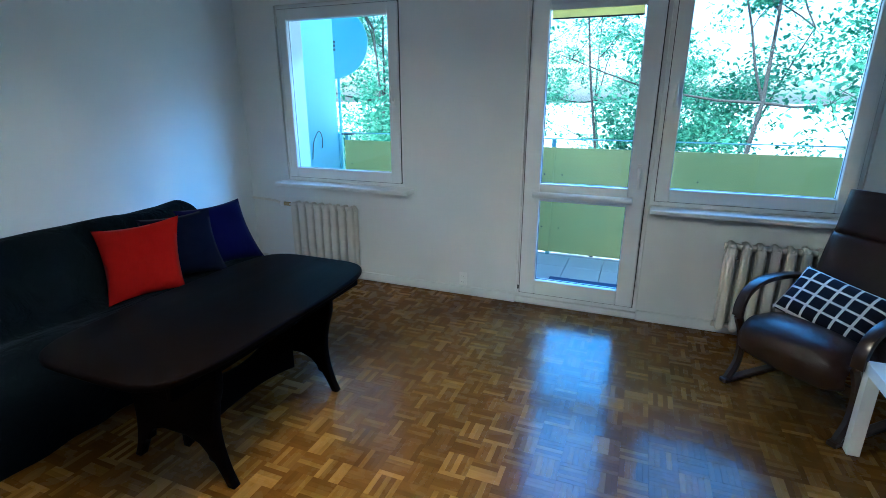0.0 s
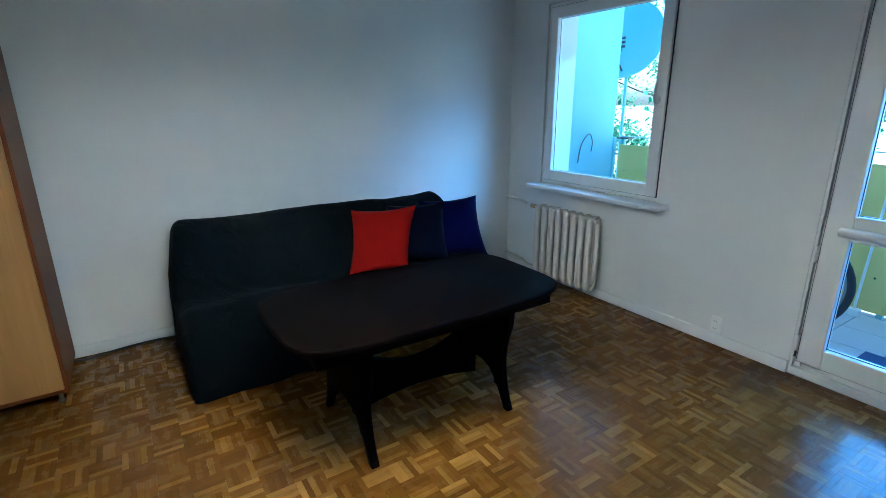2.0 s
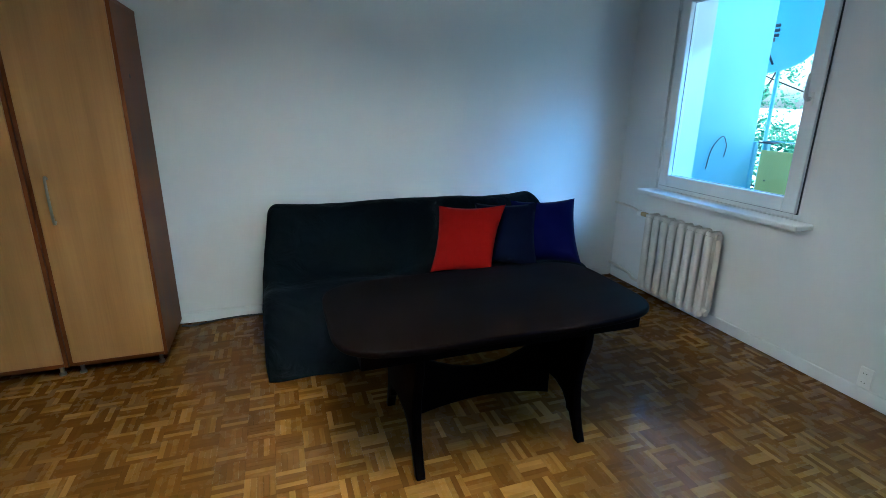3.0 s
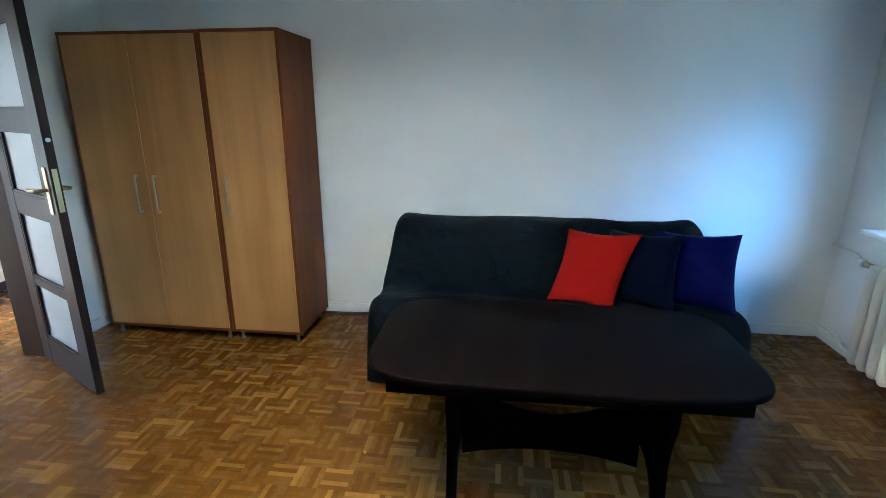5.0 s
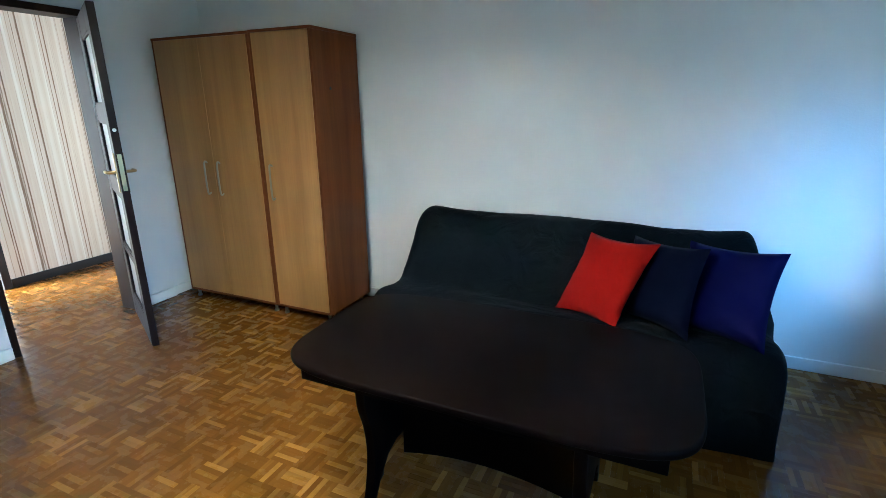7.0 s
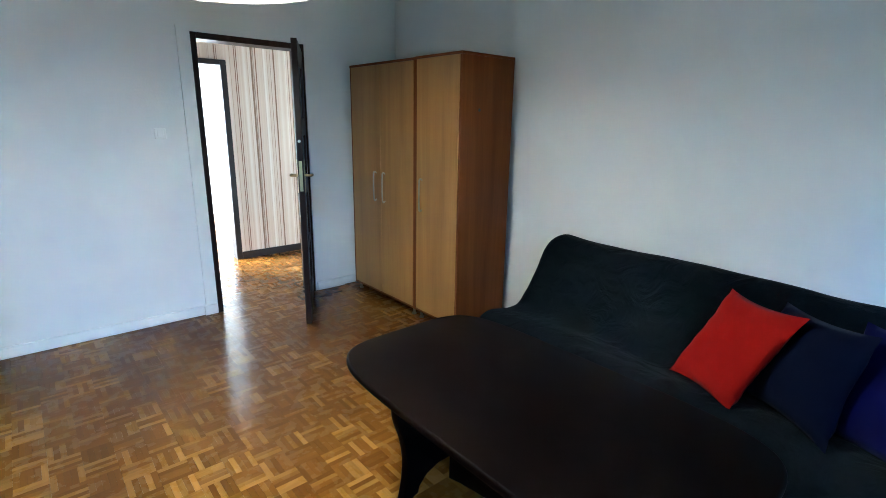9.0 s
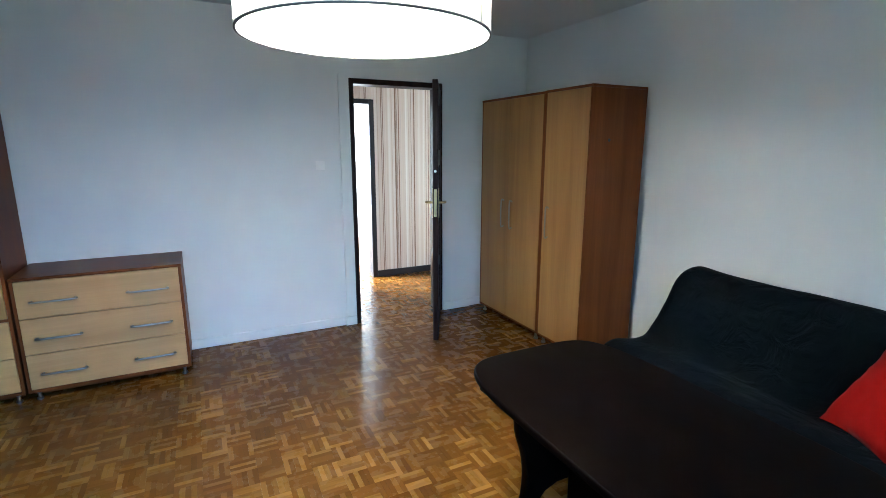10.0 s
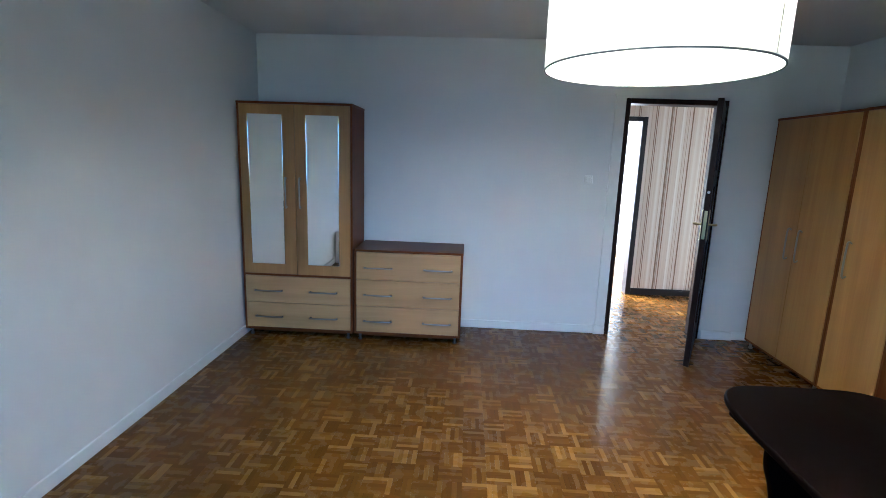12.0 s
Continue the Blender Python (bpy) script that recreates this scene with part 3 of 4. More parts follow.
profile = half + [(-a, b) for a, b in half[::-1]]
for y in (-0.395, 0.355):
    smooth(part("trestle_leg", prism(profile, y, y + 0.040, "y", 0.005, 2), "wenge", table), 50)
top = [(-0.354 + 0.0708 * k * 0.9999, 0.300 + 0.140 * abs((k - 5) / 5) ** 2) for k in range(11)]
low = [(0.354 - 0.0708 * k * 0.9999, 0.150 - 0.05 * abs((k - 5) / 5) ** 2) for k in range(11)]
smooth(part("stretcher", prism(top + low, -0.018, 0.018, "x", 0.004, 2), "wenge", table), 50)


# ---- sofa ----
def sofa_cover():
    """Draped cover: a soft profile drawn along the sofa, rounded at the ends, with folds."""
    ctrl = [(0.09, 0.004), (0.085, 0.30), (0.10, 0.60), (0.14, 0.755), (0.21, 0.818), (0.30, 0.832), (0.372, 0.800), (0.415, 0.70), (0.475, 0.56), (0.545, 0.455),
            (0.63, 0.432), (0.75, 0.455), (0.86, 0.468), (0.925, 0.450), (0.958, 0.395), (0.968, 0.25), (0.972, 0.10), (0.975, 0.004)]
    prof = [(p.x, p.y) for p in curve_points([(a, b, 0) for a, b in ctrl], 4)]
    y0, y1, n, r = -2.905, -0.880, 84, 0.075
    bm = bmesh.new()
    rings = []
    ys = [y0 + (y1 - y0) * (0.5 - 0.5 * math.cos(math.pi * k / n)) for k in range(n + 1)]
    for y in ys:
        d = min(y - y0, y1 - y)
        inset = r - math.sqrt(max(0.0, r * r - max(0.0, r - d) ** 2))
        row = []
        for x, z in prof:
            low_part = max(0.0, 1 - z / 0.45)
            squeeze = inset * (1 - 0.8 * low_part)
            px = x - squeeze * (x - 0.45) / 0.5
            pz = z - squeeze * 0.9 * (z > 0.02) * min(1, z / 0.4)
            # the back narrows a little towards its top corners
            py = y + (0.055 if y < -1.8 else -0.10) * max(0.0, (z - 0.5) / 0.33) * max(0.0, 1 - d / 0.5)
            w = noise.noise(Vector((px * 3.2, y * 2.1, z * 3.2))) * 0.024 + noise.noise(Vector((px * 8, y * 4.5, z * 7 + 4))) * 0.012
            fold = 0.010 * low_part * math.sin(y * 21 + 2.5 * math.sin(y * 3.1)) * (x > 0.5)
            row.append(bm.verts.new((px + w * 0.6 + fold, py, max(0.003, pz + w * (z > 0.05)))))
        rings.append(row)
    for q, w in zip(rings, rings[1:]):
        for a in range(len(prof) - 1):
            bm.faces.new((q[a], q[a + 1], w[a + 1], w[a]))
    # ends: hang down with pleats
    for row, sgn in ((rings[0], -1), (rings[-1], 1)):
        prev = row
        for s in range(1, 6):
            f = 1 - s / 6
            nxt = []
            for v in row:
                cx, cz = 0.50, 0.18
                nx, nz = cx + (v.co.x - cx) * f, cz + (v.co.z - cz) * f
                pleat = 0.010 * math.sin(nx * 38) * max(0, 1 - nz / 0.5)
                nxt.append(bm.verts.new((nx, v.co.y + sgn * (0.018 * (1 - f) + pleat * (s < 5)), nz)))
            for a in range(len(row) - 1):
                bm.faces.new((prev[a], prev[a + 1], nxt[a + 1], nxt[a]))
            prev = nxt
        bm.faces.new(prev)
    bmesh.ops.recalc_face_normals(bm, faces=bm.faces[:])
    return bm


# soft creases in the velour
sofa_nodes = M["sofa"].node_tree
crease, crease_bump = sofa_nodes.nodes.new("ShaderNodeTexNoise"), sofa_nodes.nodes.new("ShaderNodeBump")
crease.inputs["Scale"].default_value, crease.inputs["Detail"].default_value, crease.inputs["Distortion"].default_value = 7.0, 5.0, 1.2
crease_bump.inputs["Strength"].default_value, crease_bump.inputs["Distance"].default_value = 0.8, 0.03
sofa_position = sofa_nodes.nodes.new("ShaderNodeNewGeometry")
sofa_nodes.links.new(sofa_position.outputs["Position"], crease.inputs["Vector"])
sofa_nodes.links.new(crease.outputs["Fac"], crease_bump.inputs["Height"])
sofa_nodes.links.new(crease_bump.outputs[0], sofa_nodes.nodes["Principled BSDF"].inputs["Normal"])
sofa = thing("sofa", 0, 0, 0, "sofa bed under a dark teal velour throw cover", "sofa")
smooth(part("cover", sofa_cover(), "sofa", sofa, "dark teal velour throw cover"), 180)
part("base_rail", boxed(((0.16, -2.76, 0.004), (0.20, -0.95, 0.09)), ((0.84, -2.76, 0.004), (0.90, -0.95, 0.09))), "chair_wood", sofa)


def pillow(name, tl, tr, bl, br, thick, material, label):
    """A soft square cushion between four corners."""
    tl, tr, bl, br = (Vector(v) for v in (tl, tr, bl, br))
    n, bm = 18, bmesh.new()
    normal = (tr - tl).cross(bl - tl).normalized()
    if normal.x < 0:
        normal = -normal
    base = (bl + br) / 2
    grid = {}
    for side in (1, -1):
        for i in range(n + 1):
            for j in range(n + 1):
                u, v = i / n * 2 - 1, j / n * 2 - 1
                edge = i in (0, n) or j in (0, n)
                if edge and side < 0:
                    grid[side, i, j] = grid[1, i, j]
                    continue
                pu, pv = u * (1 - 0.105 * (1 - v ** 2)), v * (1 - 0.105 * (1 - u ** 2))
                p = (tl * (1 - pu) * (1 - pv) + tr * (1 + pu) * (1 - pv) + bl * (1 - pu) * (1 + pv) + br * (1 + pu) * (1 + pv)) / 4
                h = thick * ((1 - u ** 4) * (1 - v ** 4)) ** 0.55
                h += (0.010 * noise.noise(p * 8 + Vector((side, 0, 0))) + 0.006 * noise.noise(p * 21)) * (not edge)
                grid[side, i, j] = bm.verts.new(p + normal * h * side)
    for side in (1, -1):
        for i in range(n):
            for j in range(n):
                f = [grid[side, i, j], grid[side, i + 1, j], grid[side, i + 1, j + 1], grid[side, i, j + 1]]
                bm.faces.new(f if side > 0 else f[::-1])
    bmesh.ops.recalc_face_normals(bm, faces=bm.faces[:])
    bmesh.ops.translate(bm, verts=bm.verts[:], vec=-base)
    ob = tagged(smooth(part(name, bm, material), 75), label, "pillow", "scatter pillows on the sofa")
    ob.location = base
    return ob


pillow("pillow", (0.520, -1.290, 0.832), (0.708, -0.914, 0.862), (0.735, -1.365, 0.468), (0.955, -0.990, 0.490), 0.070, "blue", "bright royal blue square pillow on the sofa")
pillow("pillow", (0.505, -1.545, 0.828), (0.752, -1.218, 0.860), (0.665, -1.610, 0.462), (0.905, -1.270, 0.470), 0.060, "navy", "dark navy blue square pillow between two others")
pillow("pillow", (0.435, -1.772, 0.806), (0.718, -1.420, 0.850), (0.662, -1.900, 0.430), (0.880, -1.578, 0.455), 0.050, "red", "bright red square pillow leaning on the sofa back")


# ---- cabinets ----
def bar_handle(parent, x, z, length, upright):
    """A slim bowed steel bar on two posts; the front lies towards -y."""
    h = length / 2
    if upright:
        pts = [(x, -0.002, z - h * 0.92), (x, -0.022, z - h), (x, -0.030, z - h * 0.8), (x, -0.032, z), (x, -0.030, z + h * 0.8), (x, -0.022, z + h), (x, -0.002, z + h * 0.92)]
    else:
        pts = [(x - h * 0.92, -0.002, z), (x - h, -0.022, z), (x - h * 0.8, -0.030, z), (x, -0.032, z), (x + h * 0.8, -0.030, z), (x + h, -0.022, z), (x + h * 0.92, -0.002, z)]
    return smooth(part("handle", tube(curve_points(pts, 4), 0.0062, 8), "steel", parent, "slim brushed steel bar handle"))


def carcass(c, w, d, z0, z1, t=0.018, rails=(), wood_name="cherry", top_name="cherry"):
    part("side_panel", boxed(((0, 0, z0), (t, d, z1)), bevel=0.001, seg=1), wood_name, c)
    part("side_panel", boxed(((w - t, 0, z0), (w, d, z1)), bevel=0.001, seg=1), wood_name, c)
    part("top_panel", boxed(((-0.002, -0.003, z1), (w + 0.002, d, z1 + t)), bevel=0.002, seg=1), top_name, c)
    part("bottom_panel", boxed(((t, 0, z0), (w - t, d, z0 + t))), wood_name, c)
    part("back_panel", boxed(((t, d - 0.006, z0 + t), (w - t, d - 0.001, z1))), wood_name, c)
    part("plinth", boxed(((t, 0.05, z0 - 0.03), (w - t, 0.066, z0))), wood_name, c)
    for z in rails:
        part("divider", boxed(((t, 0.001, z - t / 2), (w - t, d - 0.01, z + t / 2))), top_name, c)
    for x in (0.045, w - 0.045):
        for y in (0.035, d - 0.05):
            smooth(part("foot", lathe([(0.0, 0.0), (0.017, 0.0), (0.017, 0.012), (0.011, 0.016), (0.011, z0 - 0.012), (0.020, z0 - 0.008), (0.020, z0 - 0.0005), (0, z0 - 0.0005)], 14, (x, y, 0)), "steel", c, "short chrome foot"))


def front(c, name, x0, x1, z0, z1, material):
    return part(name, boxed(((x0 + 0.0015, -0.004, z0 + 0.0015), (x1 - 0.0015, 0.014, z1 - 0.0015)), bevel=0.0015, seg=1), material, c)


ward = thing("wardrobe", 0.567, -4.828, 0, "two-door wardrobe with light alder fronts and cherry frame", "wardrobe", "wardrobes by the door", 90)
carcass(ward, 0.890, 0.490, 0.062, 1.912)
for x0, x1, hx in ((0.018, 0.445, 0.380), (0.445, 0.872, 0.504)):
    d = front(ward, "door", x0, x1, 0.080, 1.912, "beech")
    bar_handle(d, hx, 0.978, 0.235, True)
ward = thing("wardrobe", 0.567, -3.932, 0, "narrow one-door wardrobe with light alder front", "wardrobe", "wardrobes by the door", 90)
carcass(ward, 0.480, 0.490, 0.062, 1.915)
d = front(ward, "door", 0.018, 0.462, 0.080, 1.915, "beech")
bar_handle(d, 0.085, 0.978, 0.235, True)
part("cable_hole", tube([(0.4795, 0.165, 1.578), (0.4812, 0.165, 1.578)], 0.011, 12), "gasket", ward, "small dark drilled hole")

chest = thing("chest_of_drawers", 3.934, -4.515, 0, "low three-drawer chest with alder fronts and cherry top", "chest of drawers", "", 180)
carcass(chest, 0.890, 0.445, 0.058, 0.762, 0.018, (), "cherry", "cherry_x")
for z0, z1 in ((0.078, 0.302), (0.302, 0.528), (0.528, 0.760)):
    d = front(chest, "drawer", 0.018, 0.872, z0, z1, "beech_x")
    for x in (0.200, 0.690):
        bar_handle(d, x, (z0 + z1) / 2 - 0.012, 0.230, False)

tall = thing("mirror_cabinet", 4.864, -4.515, 0, "tall alder and cherry cabinet with two mirrored doors and drawers", "cabinet", "", 180)
carcass(tall, 0.918, 0.445, 0.058, 1.902, 0.018, (0.535,), "cherry", "cherry_x")
for x0, x1, mx0, mx1, hx in ((0.018, 0.459, 0.086, 0.362, 0.385), (0.459, 0.900, 0.551, 0.811, 0.498)):
    d = front(tall, "door", x0, x1, 0.544, 1.902, "beech")
    bm = boxed(((mx0, -0.009, 0.630), (mx1, -0.0045, 1.825)), bevel=0.003, seg=1)
    part("mirror", bm, "mirror", d, "tall bevelled mirror inset")
    bar_handle(d, hx, 1.218, 0.240, True)
for z0, z1 in ((0.078, 0.296), (0.296, 0.526)):
    d = front(tall, "drawer", 0.018, 0.900, z0, z1, "beech_x")
    for x in (0.215, 0.675):
        bar_handle(d, x, (z0 + z1) / 2 - 0.008, 0.228, False)


# ---- hall door ----
frame_1 = tagged(thing("door_frame_1", 0, 0, 0, "dark brown frame of the hall door", "door frame"), kind="structure")
for lo, hi in (((0.905, DY - 0.012, 0.0), (0.945, ROOM_Y + 0.024, 2.072)), ((1.702, DY - 0.012, 0.0), (1.738, ROOM_Y + 0.024, 2.072)), ((0.945, DY - 0.012, 2.030), (1.702, ROOM_Y + 0.024, 2.072))):
    part("jamb", boxed((lo, hi), bevel=0.003), "door_brown", frame_1)
frame_2 = tagged(thing("door_frame_2", 0, 0, 0, "black-brown frame of the opening across the hall", "door frame"), kind="structure")
for lo, hi in (((1.052, HY - 0.13, 0.0), (1.110, HY + 0.012, 2.046)), ((1.960, HY - 0.13, 0.0), (2.018, HY + 0.012, 2.046)), ((1.110, HY - 0.13, 1.998), (1.960, HY + 0.012, 2.046))):
    part("jamb", boxed((lo, hi), bevel=0.003), "black_trim", frame_2)

hall_door = tagged(thing("door_2", 0.948, -4.950, 0.008, "open dark brown door with four frosted panes", "door", "", 62.5), kind="structure")
LW, LT, LH = 0.740, 0.020, 2.004
for x0, x1 in ((0.0, 0.135), (LW - 0.135, LW)):
    part("stile", boxed(((x0, -LT, 0), (x1, LT, LH)), bevel=0.003), "door_brown", hall_door)
edges = (0.0, 0.175, 0.525, 0.560, 0.945, 1.050, 1.385, 1.480, 1.880, LH)
for z0, z1 in zip(edges[0::2], edges[1::2]):
    part("rail", boxed(((0.135, -LT + 0.001, z0), (LW - 0.135, LT - 0.001, z1))), "door_brown", hall_door)
for z0, z1 in zip(edges[1:-1:2], edges[2:-1:2]):
    for side in (-1, 1):
        part("glazing_bead", ring(bmesh.new(), 0.135, LW - 0.135, z0, z1, 0.016, side * 0.012 - 0.006, side * 0.012 + 0.006, 0.002), "door_brown", hall_door)
    p = part("pane", boxed(((0.140, -0.003, z0 + 0.004), (LW - 0.140, 0.003, z1 - 0.004))), "frosted", hall_door, "frosted white glass pane")
    p.visible_shadow = False
for side in (-1, 1):
    y = side * LT
    pl = part("handle_plate", boxed(((LW - 0.080, y, 0.985), (LW - 0.040, y + side * 0.006, 1.215)), bevel=0.002), "brass", hall_door, "long aged brass handle plate")
    pts = curve_points([(LW - 0.060, y, 1.105), (LW - 0.060, y + side * 0.045, 1.105), (LW - 0.085, y + side * 0.055, 1.105), (LW - 0.170, y + side * 0.052, 1.100)], 5)
    smooth(part("lever", tube(pts, 0.009, 8), "brass", pl))
part("lock_plate", boxed(((LW - 0.001, -0.011, 1.00), (LW + 0.001, 0.011, 1.21))), "brass", hall_door)
part("bolt_knob", tube([(LW - 0.0005, 0, 1.345), (LW + 0.010, 0, 1.345)], 0.010, 10), "plastic", hall_door, "small white latch")
for z in (0.25, 1.72):
    part("hinge", tube([(-0.004, 0.012, z - 0.05), (-0.004, 0.012, z + 0.05)], 0.008, 8), "brass", hall_door)


# ---- ceiling lamp ----
lamp = thing("ceiling_lamp", *LAMP, 1.892, "round cream fabric drum lamp hanging from the ceiling, lit", "lamp")
smooth(part("shade", lathe([(0.404, 0.0), (0.407, 0.0), (0.409, 0.004), (0.409, 0.296), (0.407, 0.300), (0.404, 0.300)], 72), "shade", lamp, "cream fabric drum shade"), 30)
M["shade_trim"] = paint("grey_shade_trim", (0.20, 0.19, 0.18), 0.6)
smooth(part("lower_ring", lathe([(0.4035, -0.0015), (0.4110, -0.0015), (0.4110, 0.0040), (0.4095, 0.0040)], 72), "shade_trim", lamp, "thin grey binding"))
smooth(part("upper_ring", lathe([(0.4092, 0.2965), (0.4105, 0.2965), (0.4105, 0.3015), (0.4045, 0.3015)], 72), "shade_trim", lamp))
part("seam", boxed(((0.4080, -0.006, 0.004), (0.4100, 0.006, 0.296))), "shade", lamp).rotation_euler = (0, 0, radians(127))
smooth(part("diffuser", lathe([(0.0, 0.012), (0.402, 0.012), (0.402, 0.016), (0.0, 0.016)], 64), "diffuser", lamp, "white diffuser disc"), 30)
smooth(part("top_disc", lathe([(0.0, 0.282), (0.402, 0.282), (0.402, 0.286), (0.0, 0.286)], 48), "white_lacquer", lamp), 30)
part("cord", tube([(0, 0, 0.286), (0, 0, 0.625)], 0.0035, 6), "plastic", lamp)
smooth(part("canopy", lathe([(0.0, 0.578), (0.02, 0.578), (0.055, 0.606), (0.055, 0.6275), (0, 0.6275)], 24), "plastic", lamp))


# ---- armchair, cushion, side table ----
chair = thing("armchair", 4.112, -0.865, 0, "brown leather armchair with bent wood arms beside the radiator", "armchair", "", -47.7)
# local x runs across the chair, local +y towards its back


def slab(ctrl, half_w, thick, pad=0.02, rows=36, cols=16, crown=0.02):
    """An upholstered band: a bent side line (y, z) drawn across the chair."""
    pts = [Vector((0, p.x, p.y)) for p in curve_points([(a, b, 0) for a, b in ctrl], 8)]
    bm, front_v, back_v = bmesh.new(), [], []
    for k, p in enumerate(pts):
        a, b = pts[max(0, k - 1)], pts[min(len(pts) - 1, k + 1)]
        d = (b - a).normalized()
        nrm = Vector((0, -d.z, d.y))
        t = k / (len(pts) - 1)
        endr = min(1.0, min(t, 1 - t) / 0.06)
        f, g = [], []
        for c in range(cols + 1):
            u = c / cols * 2 - 1
            er = (1 - abs(u) ** 6) ** 0.5
            w = half_w * (0.97 + 0.03 * math.sqrt(endr))
            h = thick * er * math.sqrt(max(0.02, endr)) + crown * (1 - u * u)
            wr = 0.004 * noise.noise(Vector((u * 2.5, k * 0.35, half_w * 9)))
            q = p + Vector((u * w, 0, 0))
            f.append(bm.verts.new(q + nrm * (h + wr)))
            g.append(bm.verts.new(q - nrm * 0.02 * er))
        front_v.append(f)
        back_v.append(g)
    for s, flip in ((front_v, False), (back_v, True)):
        for q, w in zip(s, s[1:]):
            for c in range(cols):
                face = [q[c], q[c + 1], w[c + 1], w[c]]
                bm.faces.new(face[::-1] if flip else face)
    for c in range(cols):
        bm.faces.new((front_v[0][c + 1], front_v[0][c], back_v[0][c], back_v[0][c + 1]))
        bm.faces.new((front_v[-1][c], front_v[-1][c + 1], back_v[-1][c + 1], back_v[-1][c]))
    for q, w, r, s in zip(front_v, front_v[1:], back_v, back_v[1:]):
        bm.faces.new((q[0], w[0], s[0], r[0]))
        bm.faces.new((w[-1], q[-1], r[-1], s[-1]))
    bmesh.ops.recalc_face_normals(bm, faces=bm.faces[:])
    return bm


smooth(part("seat", slab([(-0.02, 0.26), (-0.035, 0.34), (0.03, 0.375), (0.25, 0.350), (0.47, 0.315)], 0.265, 0.065), "leather", chair, "brown leather seat pad"), 180)
smooth(part("backrest", slab([(0.40, 0.33), (0.43, 0.45), (0.49, 0.68), (0.545, 0.85)], 0.265, 0.060), "leather", chair, "brown leather back pad"), 180)
smooth(part("headrest", slab([(0.535, 0.82), (0.562, 0.94), (0.590, 1.045), (0.594, 1.06)], 0.255, 0.070), "leather", chair, "padded leather headrest"), 180)
for sx in (-1, 1):
    x = sx * 0.295
    arm = curve_points([(x, -0.035, 0.40), (x, -0.030, 0.47), (x, 0.015, 0.545), (x, 0.12, 0.590), (x, 0.28, 0.595), (x, 0.43, 0.575), (x, 0.50, 0.54)], 6)
    bm = bmesh.new()
    rings = []
    for k, p in enumerate(arm):
        a, b = arm[max(0, k - 1)], arm[min(len(arm) - 1, k + 1)]
        d = (b - a).normalized()
        nrm = Vector((0, -d.z, d.y))
        rings.append([bm.verts.new(p + Vector((ux * 0.027, 0, 0)) + nrm * un * 0.013) for ux, un in ((-1, -1), (-1, 1), (1, 1), (1, -1))])
    for q, w in zip(rings, rings[1:]):
        for s in range(4):
            bm.faces.new((q[s], q[(s + 1) % 4], w[(s + 1) % 4], w[s]))
    bm.faces.new(rings[0][::-1])
    bm.faces.new(rings[-1])
    bmesh.ops.bevel(bm, geom=bm.edges[:], offset=0.004, segments=2, affect="EDGES", profile=0.5)
    bmesh.ops.recalc_face_normals(bm, faces=bm.faces[:])
    smooth(part("arm", bm, "chair_wood", chair, "bent brown wooden armrest"), 60)
    leg = curve_points([(x * 0.98, -0.035, 0.40), (x * 0.98, 0.02, 0.27), (x * 0.98, 0.02, 0.12), (x * 0.98, -0.035, 0.022)], 5)
    part("front_leg", tube(leg, 0.022, 6), "chair_wood", chair)
    leg = curve_points([(x * 0.98, 0.48, 0.55), (x * 0.98, 0.47, 0.35), (x * 0.98, 0.52, 0.15), (x * 0.98, 0.56, 0.022)], 5)
    part("back_leg", tube(leg, 0.022, 6), "chair_wood", chair)
    part("runner", boxed(((x * 0.98 - 0.022, -0.07, 0.0), (x * 0.98 + 0.022, 0.62, 0.026)), bevel=0.006), "chair_wood", chair)
for y, z in ((0.03, 0.25), (0.46, 0.26)):
    part("cross_rail", boxed(((-0.275, y - 0.012, z - 0.025), (0.275, y + 0.012, z + 0.025)), bevel=0.003), "chair_wood", chair)


def checked_cushion():
    g = Graph("black_cushion_white_grid", 0.9, 0.0, 0.2)
    sep = g.node("ShaderNodeSeparateXYZ")
    g.put(sep, 0, g.local())
    lines = None
    for k, step, shift in ((0, 0.072, 0.5), (2, 0.066, 0.5)):
        f = g.math("FRACT", g.math("ADD", g.math("DIVIDE", sep.outputs[k], step), 20 + shift))
        on = g.math("LESS_THAN", g.math("ABSOLUTE", g.math("SUBTRACT", f, 0.5)), 0.085)
        lines = on if lines is None else g.math("MAXIMUM", lines, on)
    weave = g.noise(g.local(), 700, 2)
    g.colour(g.mix(lines, (0.010, 0.011, 0.020), (0.72, 0.72, 0.70)))
    g.bump(g.math("ADD", weave, lines), 0.3, 0.001)
    return g.mat


bm = bmesh.new()
n = 18
grid = {}
for side in (1, -1):
    for i in range(n + 1):
        for j in range(n + 1):
            u, v = i / n * 2 - 1, j / n * 2 - 1
            edge = i in (0, n) or j in (0, n)
            if edge and side < 0:
                grid[side, i, j] = grid[1, i, j]
                continue
            h = 0.055 * ((1 - u ** 4) * (1 - v ** 4)) ** 0.55
            grid[side, i, j] = bm.verts.new((u * 0.228 * (1 - 0.04 * (1 - v * v)), -side * h, v * 0.145 * (1 - 0.05 * (1 - u * u))))
for side in (1, -1):
    for i in range(n):
        for j in range(n):
            f = [grid[side, i, j], grid[side, i + 1, j], grid[side, i + 1, j + 1], grid[side, i, j + 1]]
            bm.faces.new(f if side > 0 else f[::-1])
bmesh.ops.recalc_face_normals(bm, faces=bm.faces[:])
cushion = tagged(smooth(part("cushion", bm, checked_cushion()), 75), "black cushion with a white grid on the leather armchair", "cushion")
